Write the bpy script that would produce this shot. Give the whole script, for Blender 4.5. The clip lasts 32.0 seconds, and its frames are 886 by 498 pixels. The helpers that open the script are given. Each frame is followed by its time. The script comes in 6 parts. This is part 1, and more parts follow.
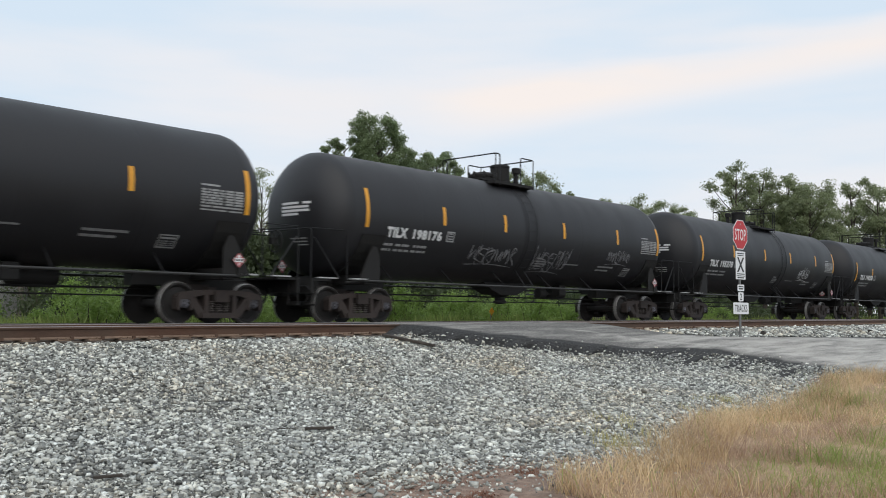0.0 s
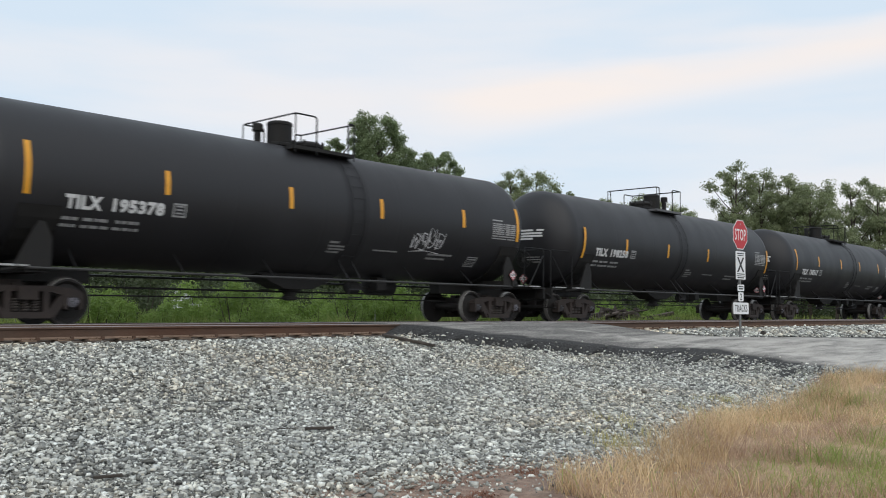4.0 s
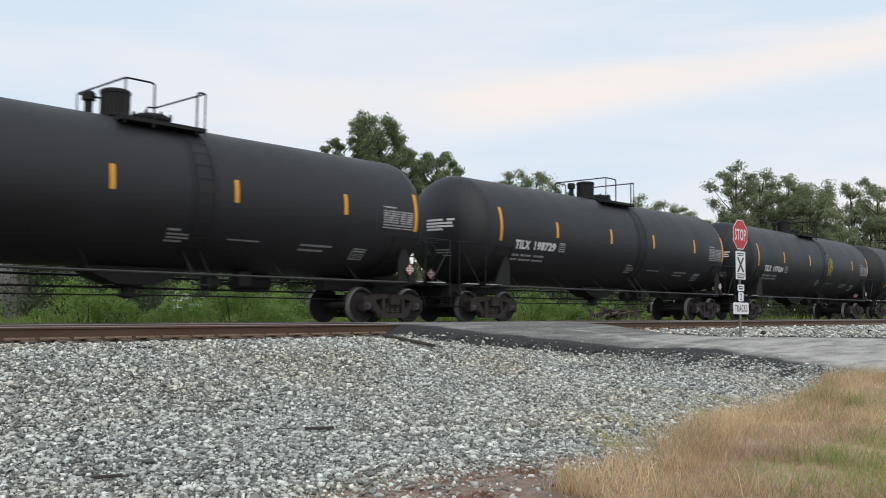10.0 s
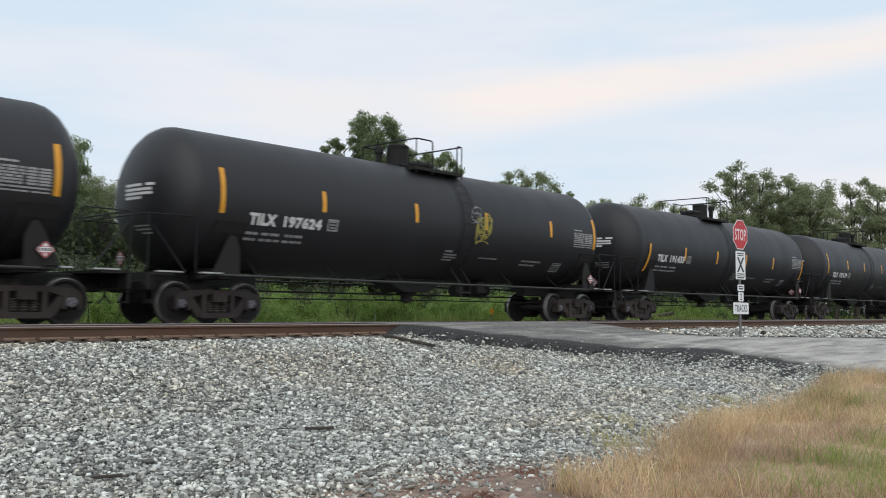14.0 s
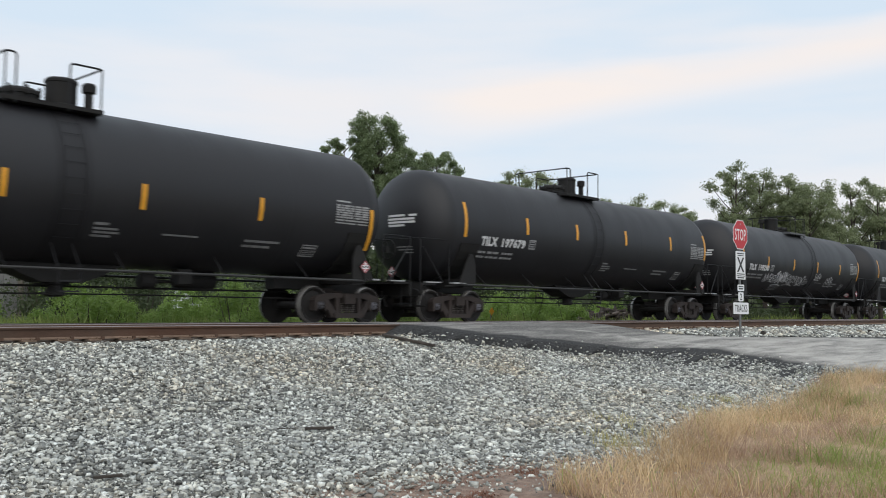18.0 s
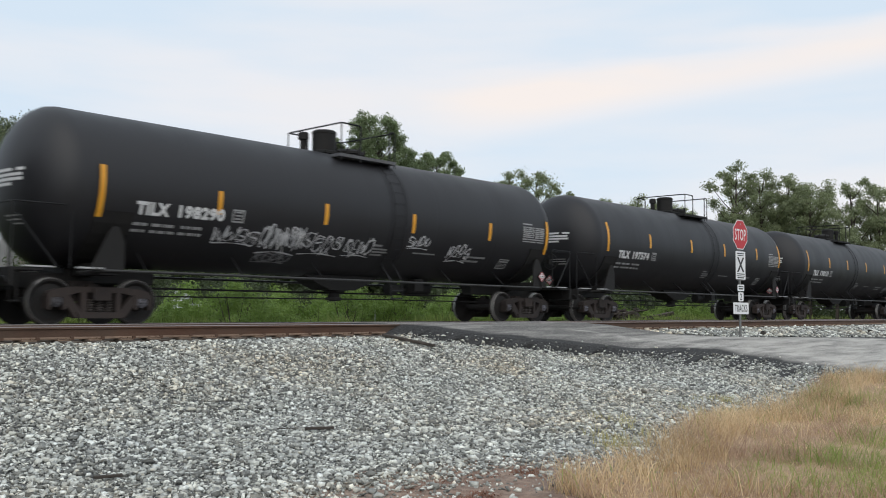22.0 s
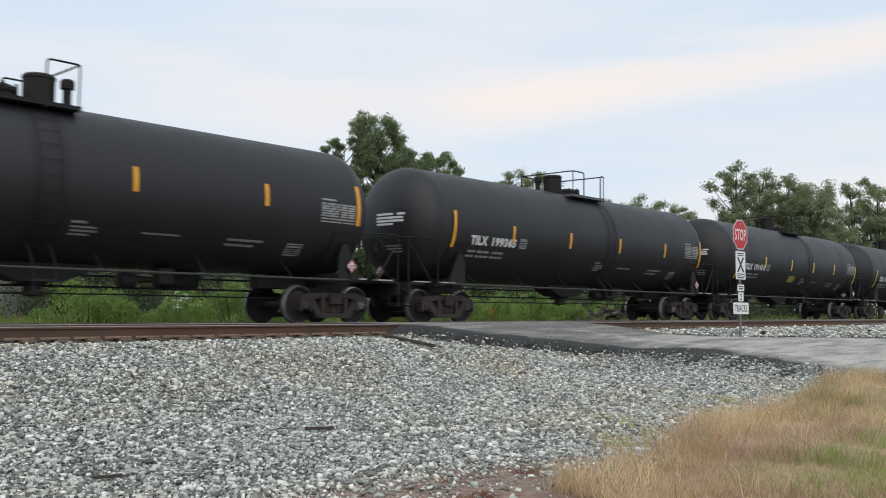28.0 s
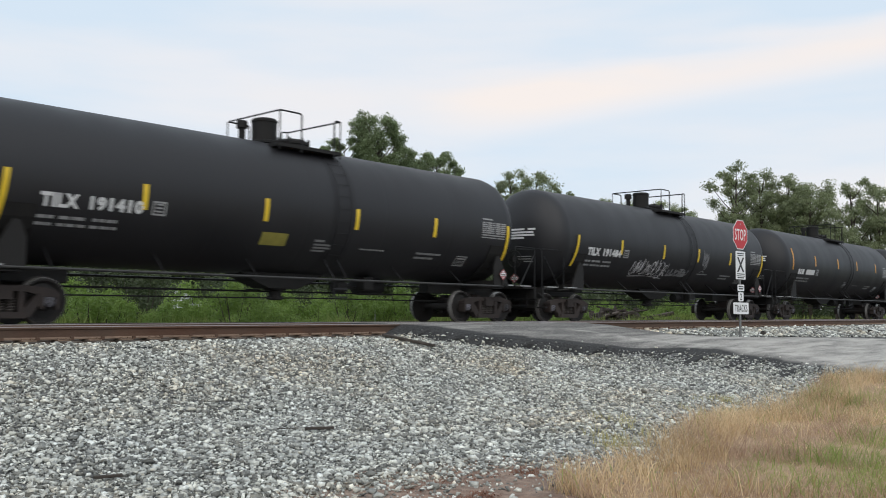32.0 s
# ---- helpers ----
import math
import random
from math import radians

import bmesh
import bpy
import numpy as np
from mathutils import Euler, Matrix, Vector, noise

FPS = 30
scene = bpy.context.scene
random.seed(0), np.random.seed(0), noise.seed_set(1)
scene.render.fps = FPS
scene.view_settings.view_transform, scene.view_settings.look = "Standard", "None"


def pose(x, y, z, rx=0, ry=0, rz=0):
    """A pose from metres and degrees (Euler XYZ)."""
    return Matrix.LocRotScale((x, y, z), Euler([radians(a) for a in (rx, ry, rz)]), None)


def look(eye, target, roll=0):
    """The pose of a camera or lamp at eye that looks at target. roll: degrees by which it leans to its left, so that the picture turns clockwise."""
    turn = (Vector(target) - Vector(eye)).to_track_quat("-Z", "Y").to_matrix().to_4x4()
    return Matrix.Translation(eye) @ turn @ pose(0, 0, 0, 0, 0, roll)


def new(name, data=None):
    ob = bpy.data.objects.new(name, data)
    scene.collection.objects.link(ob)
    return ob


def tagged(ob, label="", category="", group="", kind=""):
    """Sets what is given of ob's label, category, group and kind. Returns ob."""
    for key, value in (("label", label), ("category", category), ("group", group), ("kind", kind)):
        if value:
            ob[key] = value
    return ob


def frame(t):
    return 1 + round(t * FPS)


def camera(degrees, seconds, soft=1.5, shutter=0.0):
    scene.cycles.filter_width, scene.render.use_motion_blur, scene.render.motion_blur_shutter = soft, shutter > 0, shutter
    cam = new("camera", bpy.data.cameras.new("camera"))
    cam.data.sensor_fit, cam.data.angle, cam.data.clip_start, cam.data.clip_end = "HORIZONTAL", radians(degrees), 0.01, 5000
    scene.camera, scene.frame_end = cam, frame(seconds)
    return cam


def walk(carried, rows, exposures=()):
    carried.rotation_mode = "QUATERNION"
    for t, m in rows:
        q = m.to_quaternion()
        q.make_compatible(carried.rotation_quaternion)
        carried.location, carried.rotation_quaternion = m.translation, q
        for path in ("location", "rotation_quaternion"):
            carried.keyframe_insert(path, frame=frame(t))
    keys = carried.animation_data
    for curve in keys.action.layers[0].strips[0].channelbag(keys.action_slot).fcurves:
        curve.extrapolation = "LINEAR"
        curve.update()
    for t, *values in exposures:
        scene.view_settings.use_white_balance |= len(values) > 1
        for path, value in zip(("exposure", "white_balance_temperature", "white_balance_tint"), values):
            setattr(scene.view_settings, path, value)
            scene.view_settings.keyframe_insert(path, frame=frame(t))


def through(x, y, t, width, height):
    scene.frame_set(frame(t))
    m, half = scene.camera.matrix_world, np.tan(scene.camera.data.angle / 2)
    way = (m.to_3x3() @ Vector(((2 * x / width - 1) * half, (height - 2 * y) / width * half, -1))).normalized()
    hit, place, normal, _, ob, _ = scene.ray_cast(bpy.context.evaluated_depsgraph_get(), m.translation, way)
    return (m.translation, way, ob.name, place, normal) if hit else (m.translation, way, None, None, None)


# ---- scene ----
FOV = 52.52
cam = camera(FOV, 32.0, soft=0.95, shutter=0.38)
EYE = (0.0, -18.119, 0.372)
AIM = look(EYE, (14.678, -4.600, 1.708), 0.5257)
walk(cam, [(0.0, AIM), (32.0, AIM)], exposures=[(0.0, 0.0), (32.0, 0.0)])

# ---- world, sun ----
SUN_EL, SUN_AZ = radians(46), radians(218)
world = bpy.data.worlds.new("world")
scene.world = world
world.use_nodes = True
STREAK = (0.287, -0.003, -0.958)
wn, wl = world.node_tree.nodes, world.node_tree.links
wn.clear()


def wnode(kind, **kw):
    n = wn.new(kind)
    for k, v in kw.items():
        n.inputs[k].default_value = v
    return n


w_out = wnode("ShaderNodeOutputWorld")
w_bg = wnode("ShaderNodeBackground")
w_bg.inputs["Strength"].default_value = 1.0
w_sky = wn.new("ShaderNodeTexSky")
w_sky.sky_type, w_sky.sun_disc = "NISHITA", False
w_sky.sun_elevation, w_sky.sun_rotation = SUN_EL, SUN_AZ
w_sky.dust_density, w_sky.air_density = 2.0, 1.0
w_scale = wn.new("ShaderNodeVectorMath")
w_scale.operation = "SCALE"
w_scale.inputs["Scale"].default_value = 0.10
wl.new(w_sky.outputs[0], w_scale.inputs[0])
w_tc = wn.new("ShaderNodeTexCoord")
w_map = wn.new("ShaderNodeMapping")
w_map.inputs["Rotation"].default_value = (0.0, radians(-14), radians(43))
w_map.inputs["Scale"].default_value = (0.8, 0.8, 4.5)
wl.new(w_tc.outputs["Generated"], w_map.inputs["Vector"])
w_noise = wn.new("ShaderNodeTexNoise")
w_noise.inputs["Scale"].default_value, w_noise.inputs["Detail"].default_value, w_noise.inputs["Roughness"].default_value = 1.9, 5.0, 0.5
wl.new(w_map.outputs[0], w_noise.inputs["Vector"])
# one long streak of evening cloud
w_dot = wn.new("ShaderNodeVectorMath")
w_dot.operation = "DOT_PRODUCT"
w_dot.inputs[1].default_value = STREAK
wl.new(w_tc.outputs["Generated"], w_dot.inputs[0])
w_off = wn.new("ShaderNodeMath")
w_off.operation = "MULTIPLY_ADD"
w_off.inputs[1].default_value, w_off.inputs[2].default_value = 0.09, -0.045
wl.new(w_noise.outputs["Fac"], w_off.inputs[0])
w_sum = wn.new("ShaderNodeMath")
wl.new(w_dot.outputs["Value"], w_sum.inputs[0])
wl.new(w_off.outputs[0], w_sum.inputs[1])
w_abs = wn.new("ShaderNodeMath")
w_abs.operation = "ABSOLUTE"
wl.new(w_sum.outputs[0], w_abs.inputs[0])
w_near = wn.new("ShaderNodeMapRange")
w_near.interpolation_type = "SMOOTHSTEP"
w_near.inputs["From Min"].default_value, w_near.inputs["From Max"].default_value = 0.0, 0.045
w_near.inputs["To Min"].default_value, w_near.inputs["To Max"].default_value = 0.36, 0.0
wl.new(w_abs.outputs[0], w_near.inputs["Value"])
w_along = wn.new("ShaderNodeVectorMath")
w_along.operation = "DOT_PRODUCT"
w_along.inputs[1].default_value = (0.864, 0.429, 0.262)
wl.new(w_tc.outputs["Generated"], w_along.inputs[0])
w_len = wn.new("ShaderNodeMapRange")
w_len.interpolation_type = "SMOOTHSTEP"
w_len.inputs["From Min"].default_value, w_len.inputs["From Max"].default_value = 0.94, 0.99
wl.new(w_along.outputs["Value"], w_len.inputs["Value"])
w_part = wn.new("ShaderNodeMath")
w_part.operation = "MULTIPLY"
wl.new(w_near.outputs["Result"], w_part.inputs[0])
wl.new(w_len.outputs["Result"], w_part.inputs[1])
w_cloud = wn.new("ShaderNodeMath")
wl.new(w_noise.outputs["Fac"], w_cloud.inputs[0])
wl.new(w_part.outputs[0], w_cloud.inputs[1])
w_ramp = wn.new("ShaderNodeValToRGB")
w_ramp.color_ramp.elements[0].position, w_ramp.color_ramp.elements[0].color = 0.44, (0.715, 0.835, 0.955, 1)
w_ramp.color_ramp.elements[1].position, w_ramp.color_ramp.elements[1].color = 0.84, (1.0, 0.915, 0.865, 1)
mid = w_ramp.color_ramp.elements.new(0.62)
mid.color = (0.875, 0.89, 0.93, 1)
w_warm = wn.new("ShaderNodeMapRange")
w_warm.inputs["From Min"].default_value, w_warm.inputs["From Max"].default_value = 0.76, 0.98
w_warm.inputs["To Min"].default_value, w_warm.inputs["To Max"].default_value = -0.025, 0.035
wl.new(w_along.outputs["Value"], w_warm.inputs["Value"])
w_all = wn.new("ShaderNodeMath")
wl.new(w_cloud.outputs[0], w_all.inputs[0])
wl.new(w_warm.outputs["Result"], w_all.inputs[1])
wl.new(w_all.outputs[0], w_ramp.inputs["Fac"])
w_mix = wn.new("ShaderNodeMix")
w_mix.data_type = "RGBA"
w_mix.inputs["Factor"].default_value = 0.92
wl.new(w_scale.outputs[0], w_mix.inputs["A"])
wl.new(w_ramp.outputs["Color"], w_mix.inputs["B"])
wl.new(w_mix.outputs["Result"], w_bg.inputs["Color"])
wl.new(w_bg.outputs[0], w_out.inputs["Surface"])

sun = new("sun", bpy.data.lights.new("sun", "SUN"))
sun.data.energy, sun.data.angle, sun.data.color = 1.2, radians(75), (1.0, 0.94, 0.85)
sd = Vector((math.sin(SUN_AZ) * math.cos(SUN_EL), math.cos(SUN_AZ) * math.cos(SUN_EL), math.sin(SUN_EL)))
sun.matrix_world = look(sd * 100, (0, 0, 0))


# ---- materials ----
def mat(name, c1, c2=None, tint=None, scale=4.0, rough=0.7, metal=0.0, bump=0.15, fine=60.0, spec=0.5, stretch=(1, 1, 1), per_piece=0.0, island=False, wet=0.0):
    """A surface with colour that drifts between c1 and c2 at two scales, with fine relief."""
    c2 = c2 or c1
    m = bpy.data.materials.new(name)
    m.use_nodes = True
    n, l = m.node_tree.nodes, m.node_tree.links
    b = n["Principled BSDF"]
    tc, mp = n.new("ShaderNodeTexCoord"), n.new("ShaderNodeMapping")
    mp.inputs["Scale"].default_value = stretch
    l.new(tc.outputs["Object"], mp.inputs["Vector"])
    big, small = n.new("ShaderNodeTexNoise"), n.new("ShaderNodeTexNoise")
    big.inputs["Scale"].default_value, big.inputs["Detail"].default_value = scale, 6.0
    small.inputs["Scale"].default_value, small.inputs["Detail"].default_value = fine, 4.0
    for t in (big, small):
        l.new(mp.outputs[0], t.inputs["Vector"])
    add = n.new("ShaderNodeMath")
    add.operation = "MULTIPLY_ADD"
    add.inputs[1].default_value = 0.45
    l.new(small.outputs["Fac"], add.inputs[0])
    sub = n.new("ShaderNodeMath")
    sub.operation = "MULTIPLY_ADD"
    sub.inputs[1].default_value, sub.inputs[2].default_value = 1.5, -0.47
    l.new(big.outputs["Fac"], sub.inputs[0])
    l.new(sub.outputs[0], add.inputs[2])
    fac = add.outputs[0]
    if per_piece:
        src = n.new("ShaderNodeNewGeometry").outputs["Random Per Island"] if island else n.new("ShaderNodeObjectInfo").outputs["Random"]
        pp = n.new("ShaderNodeMath")
        pp.operation = "MULTIPLY_ADD"
        pp.inputs[1].default_value = per_piece
        l.new(src, pp.inputs[0])
        sh = n.new("ShaderNodeMath")
        sh.inputs[1].default_value = -per_piece / 2
        l.new(fac, sh.inputs[0])
        l.new(sh.outputs[0], pp.inputs[2])
        fac = pp.outputs[0]
    mix = n.new("ShaderNodeMix")
    mix.data_type, mix.clamp_factor = "RGBA", True
    mix.inputs["A"].default_value, mix.inputs["B"].default_value = (*c1, 1), (*c2, 1)
    l.new(fac, mix.inputs["Factor"])
    colour = mix.outputs["Result"]
    if tint:
        tn, tr, tm = n.new("ShaderNodeTexNoise"), n.new("ShaderNodeMapRange"), n.new("ShaderNodeMix")
        tn.inputs["Scale"].default_value, tn.inputs["Detail"].default_value = tint[1], 5.0
        l.new(tc.outputs["Object"], tn.inputs["Vector"])
        tr.inputs["From Min"].default_value, tr.inputs["From Max"].default_value, tr.inputs["To Max"].default_value = 0.48, 0.72, tint[2]
        l.new(tn.outputs["Fac"], tr.inputs["Value"])
        tm.data_type, tm.blend_type = "RGBA", "MULTIPLY"
        tm.inputs["B"].default_value = (*tint[0], 1)
        l.new(tr.outputs["Result"], tm.inputs["Factor"])
        l.new(colour, tm.inputs["A"])
        colour = tm.outputs["Result"]
    l.new(colour, b.inputs["Base Color"])
    b.inputs["Metallic"].default_value = metal
    b.inputs["Specular IOR Level"].default_value = spec
    rr = n.new("ShaderNodeMath")
    rr.operation = "MULTIPLY_ADD"
    rr.use_clamp = True
    rr.inputs[1].default_value, rr.inputs[2].default_value = 0.25, rough - 0.12
    l.new(big.outputs["Fac"], rr.inputs[0])
    l.new(rr.outputs[0], b.inputs["Roughness"])
    if bump:
        bp = n.new("ShaderNodeBump")
        bp.inputs["Strength"].default_value, bp.inputs["Distance"].default_value = bump, 0.02
        l.new(small.outputs["Fac"], bp.inputs["Height"])
        l.new(bp.outputs[0], b.inputs["Normal"])
    return m


def leaf_mat(name, c1, c2, through=0.45, vary=0.4):
    m = mat(name, c1, c2, scale=0.8, rough=0.5, bump=0.0, fine=9.0, per_piece=vary, island=True, spec=0.5)
    n, l = m.node_tree.nodes, m.node_tree.links
    b, out = n["Principled BSDF"], n["Material Output"]
    tr, mx = n.new("ShaderNodeBsdfTranslucent"), n.new("ShaderNodeMixShader")
    l.new(b.inputs["Base Color"].links[0].from_socket, tr.inputs["Color"])
    mx.inputs["Fac"].default_value = through
    l.new(b.outputs[0], mx.inputs[1])
    l.new(tr.outputs[0], mx.inputs[2])
    l.new(mx.outputs[0], out.inputs["Surface"])
    return m


TANK = mat("black_tank_paint", (0.0105, 0.0102, 0.0122), (0.0160, 0.0156, 0.0182), scale=1.2, rough=0.50, spec=0.46, bump=0.03, fine=30, stretch=(1, 1, 0.35))
FRAME = mat("dusty_black_steel", (0.0085, 0.0080, 0.0080), (0.0195, 0.0180, 0.0170), scale=3, rough=0.75, bump=0.2, spec=0.35)
CAST = mat("rusty_cast_steel", (0.018, 0.0138, 0.0128), (0.047, 0.0345, 0.0300), scale=5, rough=0.85, bump=0.3, per_piece=0.5)
WHEEL = mat("worn_wheel_steel", (0.0115, 0.0103, 0.0098), (0.029, 0.0248, 0.023), scale=6, rough=0.75, metal=0.1, bump=0.2)
TREAD = mat("polished_tread_steel", (0.22, 0.21, 0.20), (0.38, 0.365, 0.35), scale=9, rough=0.45, metal=0.6, bump=0.05)
CAP = mat("grey_bearing_cap", (0.05, 0.047, 0.05), (0.20, 0.195, 0.225), scale=8, rough=0.6, metal=0.2, per_piece=0.9)
GALV = mat("galvanised_walkway", (0.36, 0.36, 0.36), (0.52, 0.52, 0.51), scale=6, rough=0.5, metal=0.4)
RAILPIPE = mat("dull_handrail_paint", (0.008, 0.008, 0.009), (0.017, 0.017, 0.018), scale=5, rough=0.6, bump=0.05, spec=0.3)
# Paler grey puts the highlight along the side handrails into their colour.
SIDEPIPE = mat("highlight_grey_side_pipe", (0.020, 0.020, 0.020), (0.048, 0.047, 0.046), scale=3, rough=0.5, bump=0.05)
ORANGE = mat("amber_reflective_tape", (0.62, 0.27, 0.015), (0.75, 0.36, 0.03), scale=6, rough=0.4, bump=0.05)
YELLOW = mat("yellow_reflective_tape", (0.68, 0.46, 0.02), (0.78, 0.55, 0.04), scale=6, rough=0.4, bump=0.05)
STENCIL = mat("white_stencil_paint", (0.55, 0.55, 0.55), (0.72, 0.72, 0.72), scale=7, rough=0.6, bump=0.03)
DIMSTENCIL = mat("worn_stencil_paint", (0.13, 0.13, 0.13), (0.27, 0.27, 0.27), scale=9, rough=0.7, bump=0.03)
GREYSTENCIL = mat("faded_stencil_paint", (0.22, 0.22, 0.22), (0.38, 0.38, 0.38), scale=9, rough=0.7, bump=0.03)
SPRAYWHITE = mat("white_spray_paint", (0.34, 0.34, 0.35), (0.70, 0.70, 0.71), scale=5, rough=0.7, bump=0.0)
SPRAY = mat("pale_spray_paint", (0.11, 0.11, 0.115), (0.28, 0.28, 0.29), scale=5, rough=0.7, bump=0.0)
SPRAYYEL = mat("yellow_spray_paint", (0.20, 0.175, 0.035), (0.34, 0.30, 0.06), scale=5, rough=0.7, bump=0.0)
PLACRED = mat("red_placard", (0.34, 0.07, 0.08), (0.48, 0.14, 0.15), rough=0.5, bump=0.0)
PLACWHITE = mat("white_placard", (0.70, 0.70, 0.70), (0.80, 0.80, 0.80), rough=0.5, bump=0.0)
RAILRUST = mat("rusty_rail_steel", (0.060, 0.038, 0.027), (0.122, 0.075, 0.051), tint=((0.98, 0.55, 0.34), 0.35, 0.8), scale=4, rough=0.85, bump=0.25, stretch=(0.3, 1, 1))
RAILFOOT = mat("dusty_rail_foot", (0.13, 0.085, 0.058), (0.27, 0.185, 0.13), scale=6, rough=0.9, bump=0.3)
RAILTOP = mat("worn_rail_head", (0.24, 0.21, 0.20), (0.36, 0.32, 0.31), scale=4, rough=0.45, metal=0.6, bump=0.05, stretch=(0.2, 1, 1))
TIE = mat("weathered_tie_timber", (0.035, 0.026, 0.020), (0.10, 0.075, 0.055), scale=5, rough=0.9, bump=0.5, stretch=(1, 0.2, 1), per_piece=0.5)


def stone_mat(name, island):
    """Crushed rock: each stone its own grey, some chalky, some dark, a few warm, with fine grain."""
    m = mat(name, (0.5, 0.5, 0.5), scale=14, rough=0.85, bump=0.3, fine=60)
    n, l = m.node_tree.nodes, m.node_tree.links
    b, tc = n["Principled BSDF"], n.new("ShaderNodeTexCoord")
    src = n.new("ShaderNodeNewGeometry").outputs["Random Per Island"] if island else n.new("ShaderNodeObjectInfo").outputs["Random"]
    tone, hue, other = n.new("ShaderNodeValToRGB"), n.new("ShaderNodeValToRGB"), n.new("ShaderNodeTexWhiteNoise")
    for q, stops in ((tone, ((0.0, 0.11), (0.18, 0.20), (0.52, 0.40), (0.80, 0.60), (0.92, 0.80), (1.0, 0.86))),):
        q.color_ramp.elements[0].position, q.color_ramp.elements[1].position = 0.0, 1.0
        for pos, val in stops[1:-1]:
            q.color_ramp.elements.new(pos)
        for e, (pos, val) in zip(q.color_ramp.elements, stops):
            e.color = (val, val, val, 1)
    hue.color_ramp.elements[0].color, hue.color_ramp.elements[1].color = (0.985, 1.02, 0.975, 1), (1.15, 1.02, 0.80, 1)
    hue.color_ramp.elements.new(0.62).color = (1.03, 1.03, 0.93, 1)
    other.noise_dimensions = "1D"
    l.new(src, tone.inputs["Fac"])
    l.new(src, other.inputs["W"])
    broad, grain, shift = n.new("ShaderNodeTexNoise"), n.new("ShaderNodeTexNoise"), n.new("ShaderNodeMath")
    broad.inputs["Scale"].default_value, broad.inputs["Detail"].default_value = 0.45, 3.0
    grain.inputs["Scale"].default_value, grain.inputs["Detail"].default_value = 55.0, 3.0
    for t in (broad, grain):
        l.new(tc.outputs["Object"], t.inputs["Vector"])
    mixed = n.new("ShaderNodeMath")
    mixed.operation = "MULTIPLY_ADD"
    mixed.inputs[1].default_value = 0.55
    l.new(other.outputs["Value"], mixed.inputs[0])
    shift.operation = "MULTIPLY_ADD"
    shift.inputs[1].default_value, shift.inputs[2].default_value = 1.6, -0.58
    l.new(broad.outputs["Fac"], shift.inputs[0])
    l.new(shift.outputs[0], mixed.inputs[2])
    l.new(mixed.outputs[0], hue.inputs["Fac"])
    a, c, g = n.new("ShaderNodeMix"), n.new("ShaderNodeMix"), n.new("ShaderNodeMapRange")
    for q in (a, c):
        q.data_type, q.blend_type = "RGBA", "MULTIPLY"
        q.inputs["Factor"].default_value = 1.0
    g.inputs["To Min"].default_value, g.inputs["To Max"].default_value = 0.70, 1.30
    l.new(grain.outputs["Fac"], g.inputs["Value"])
    l.new(tone.outputs["Color"], a.inputs["A"])
    l.new(hue.outputs["Color"], a.inputs["B"])
    l.new(a.outputs["Result"], c.inputs["A"])
    l.new(g.outputs["Result"], c.inputs["B"])
    l.new(c.outputs["Result"], b.inputs["Base Color"])
    return m


STONE, STONEPART = stone_mat("ballast_stone", True), stone_mat("ballast_stone_single", False)


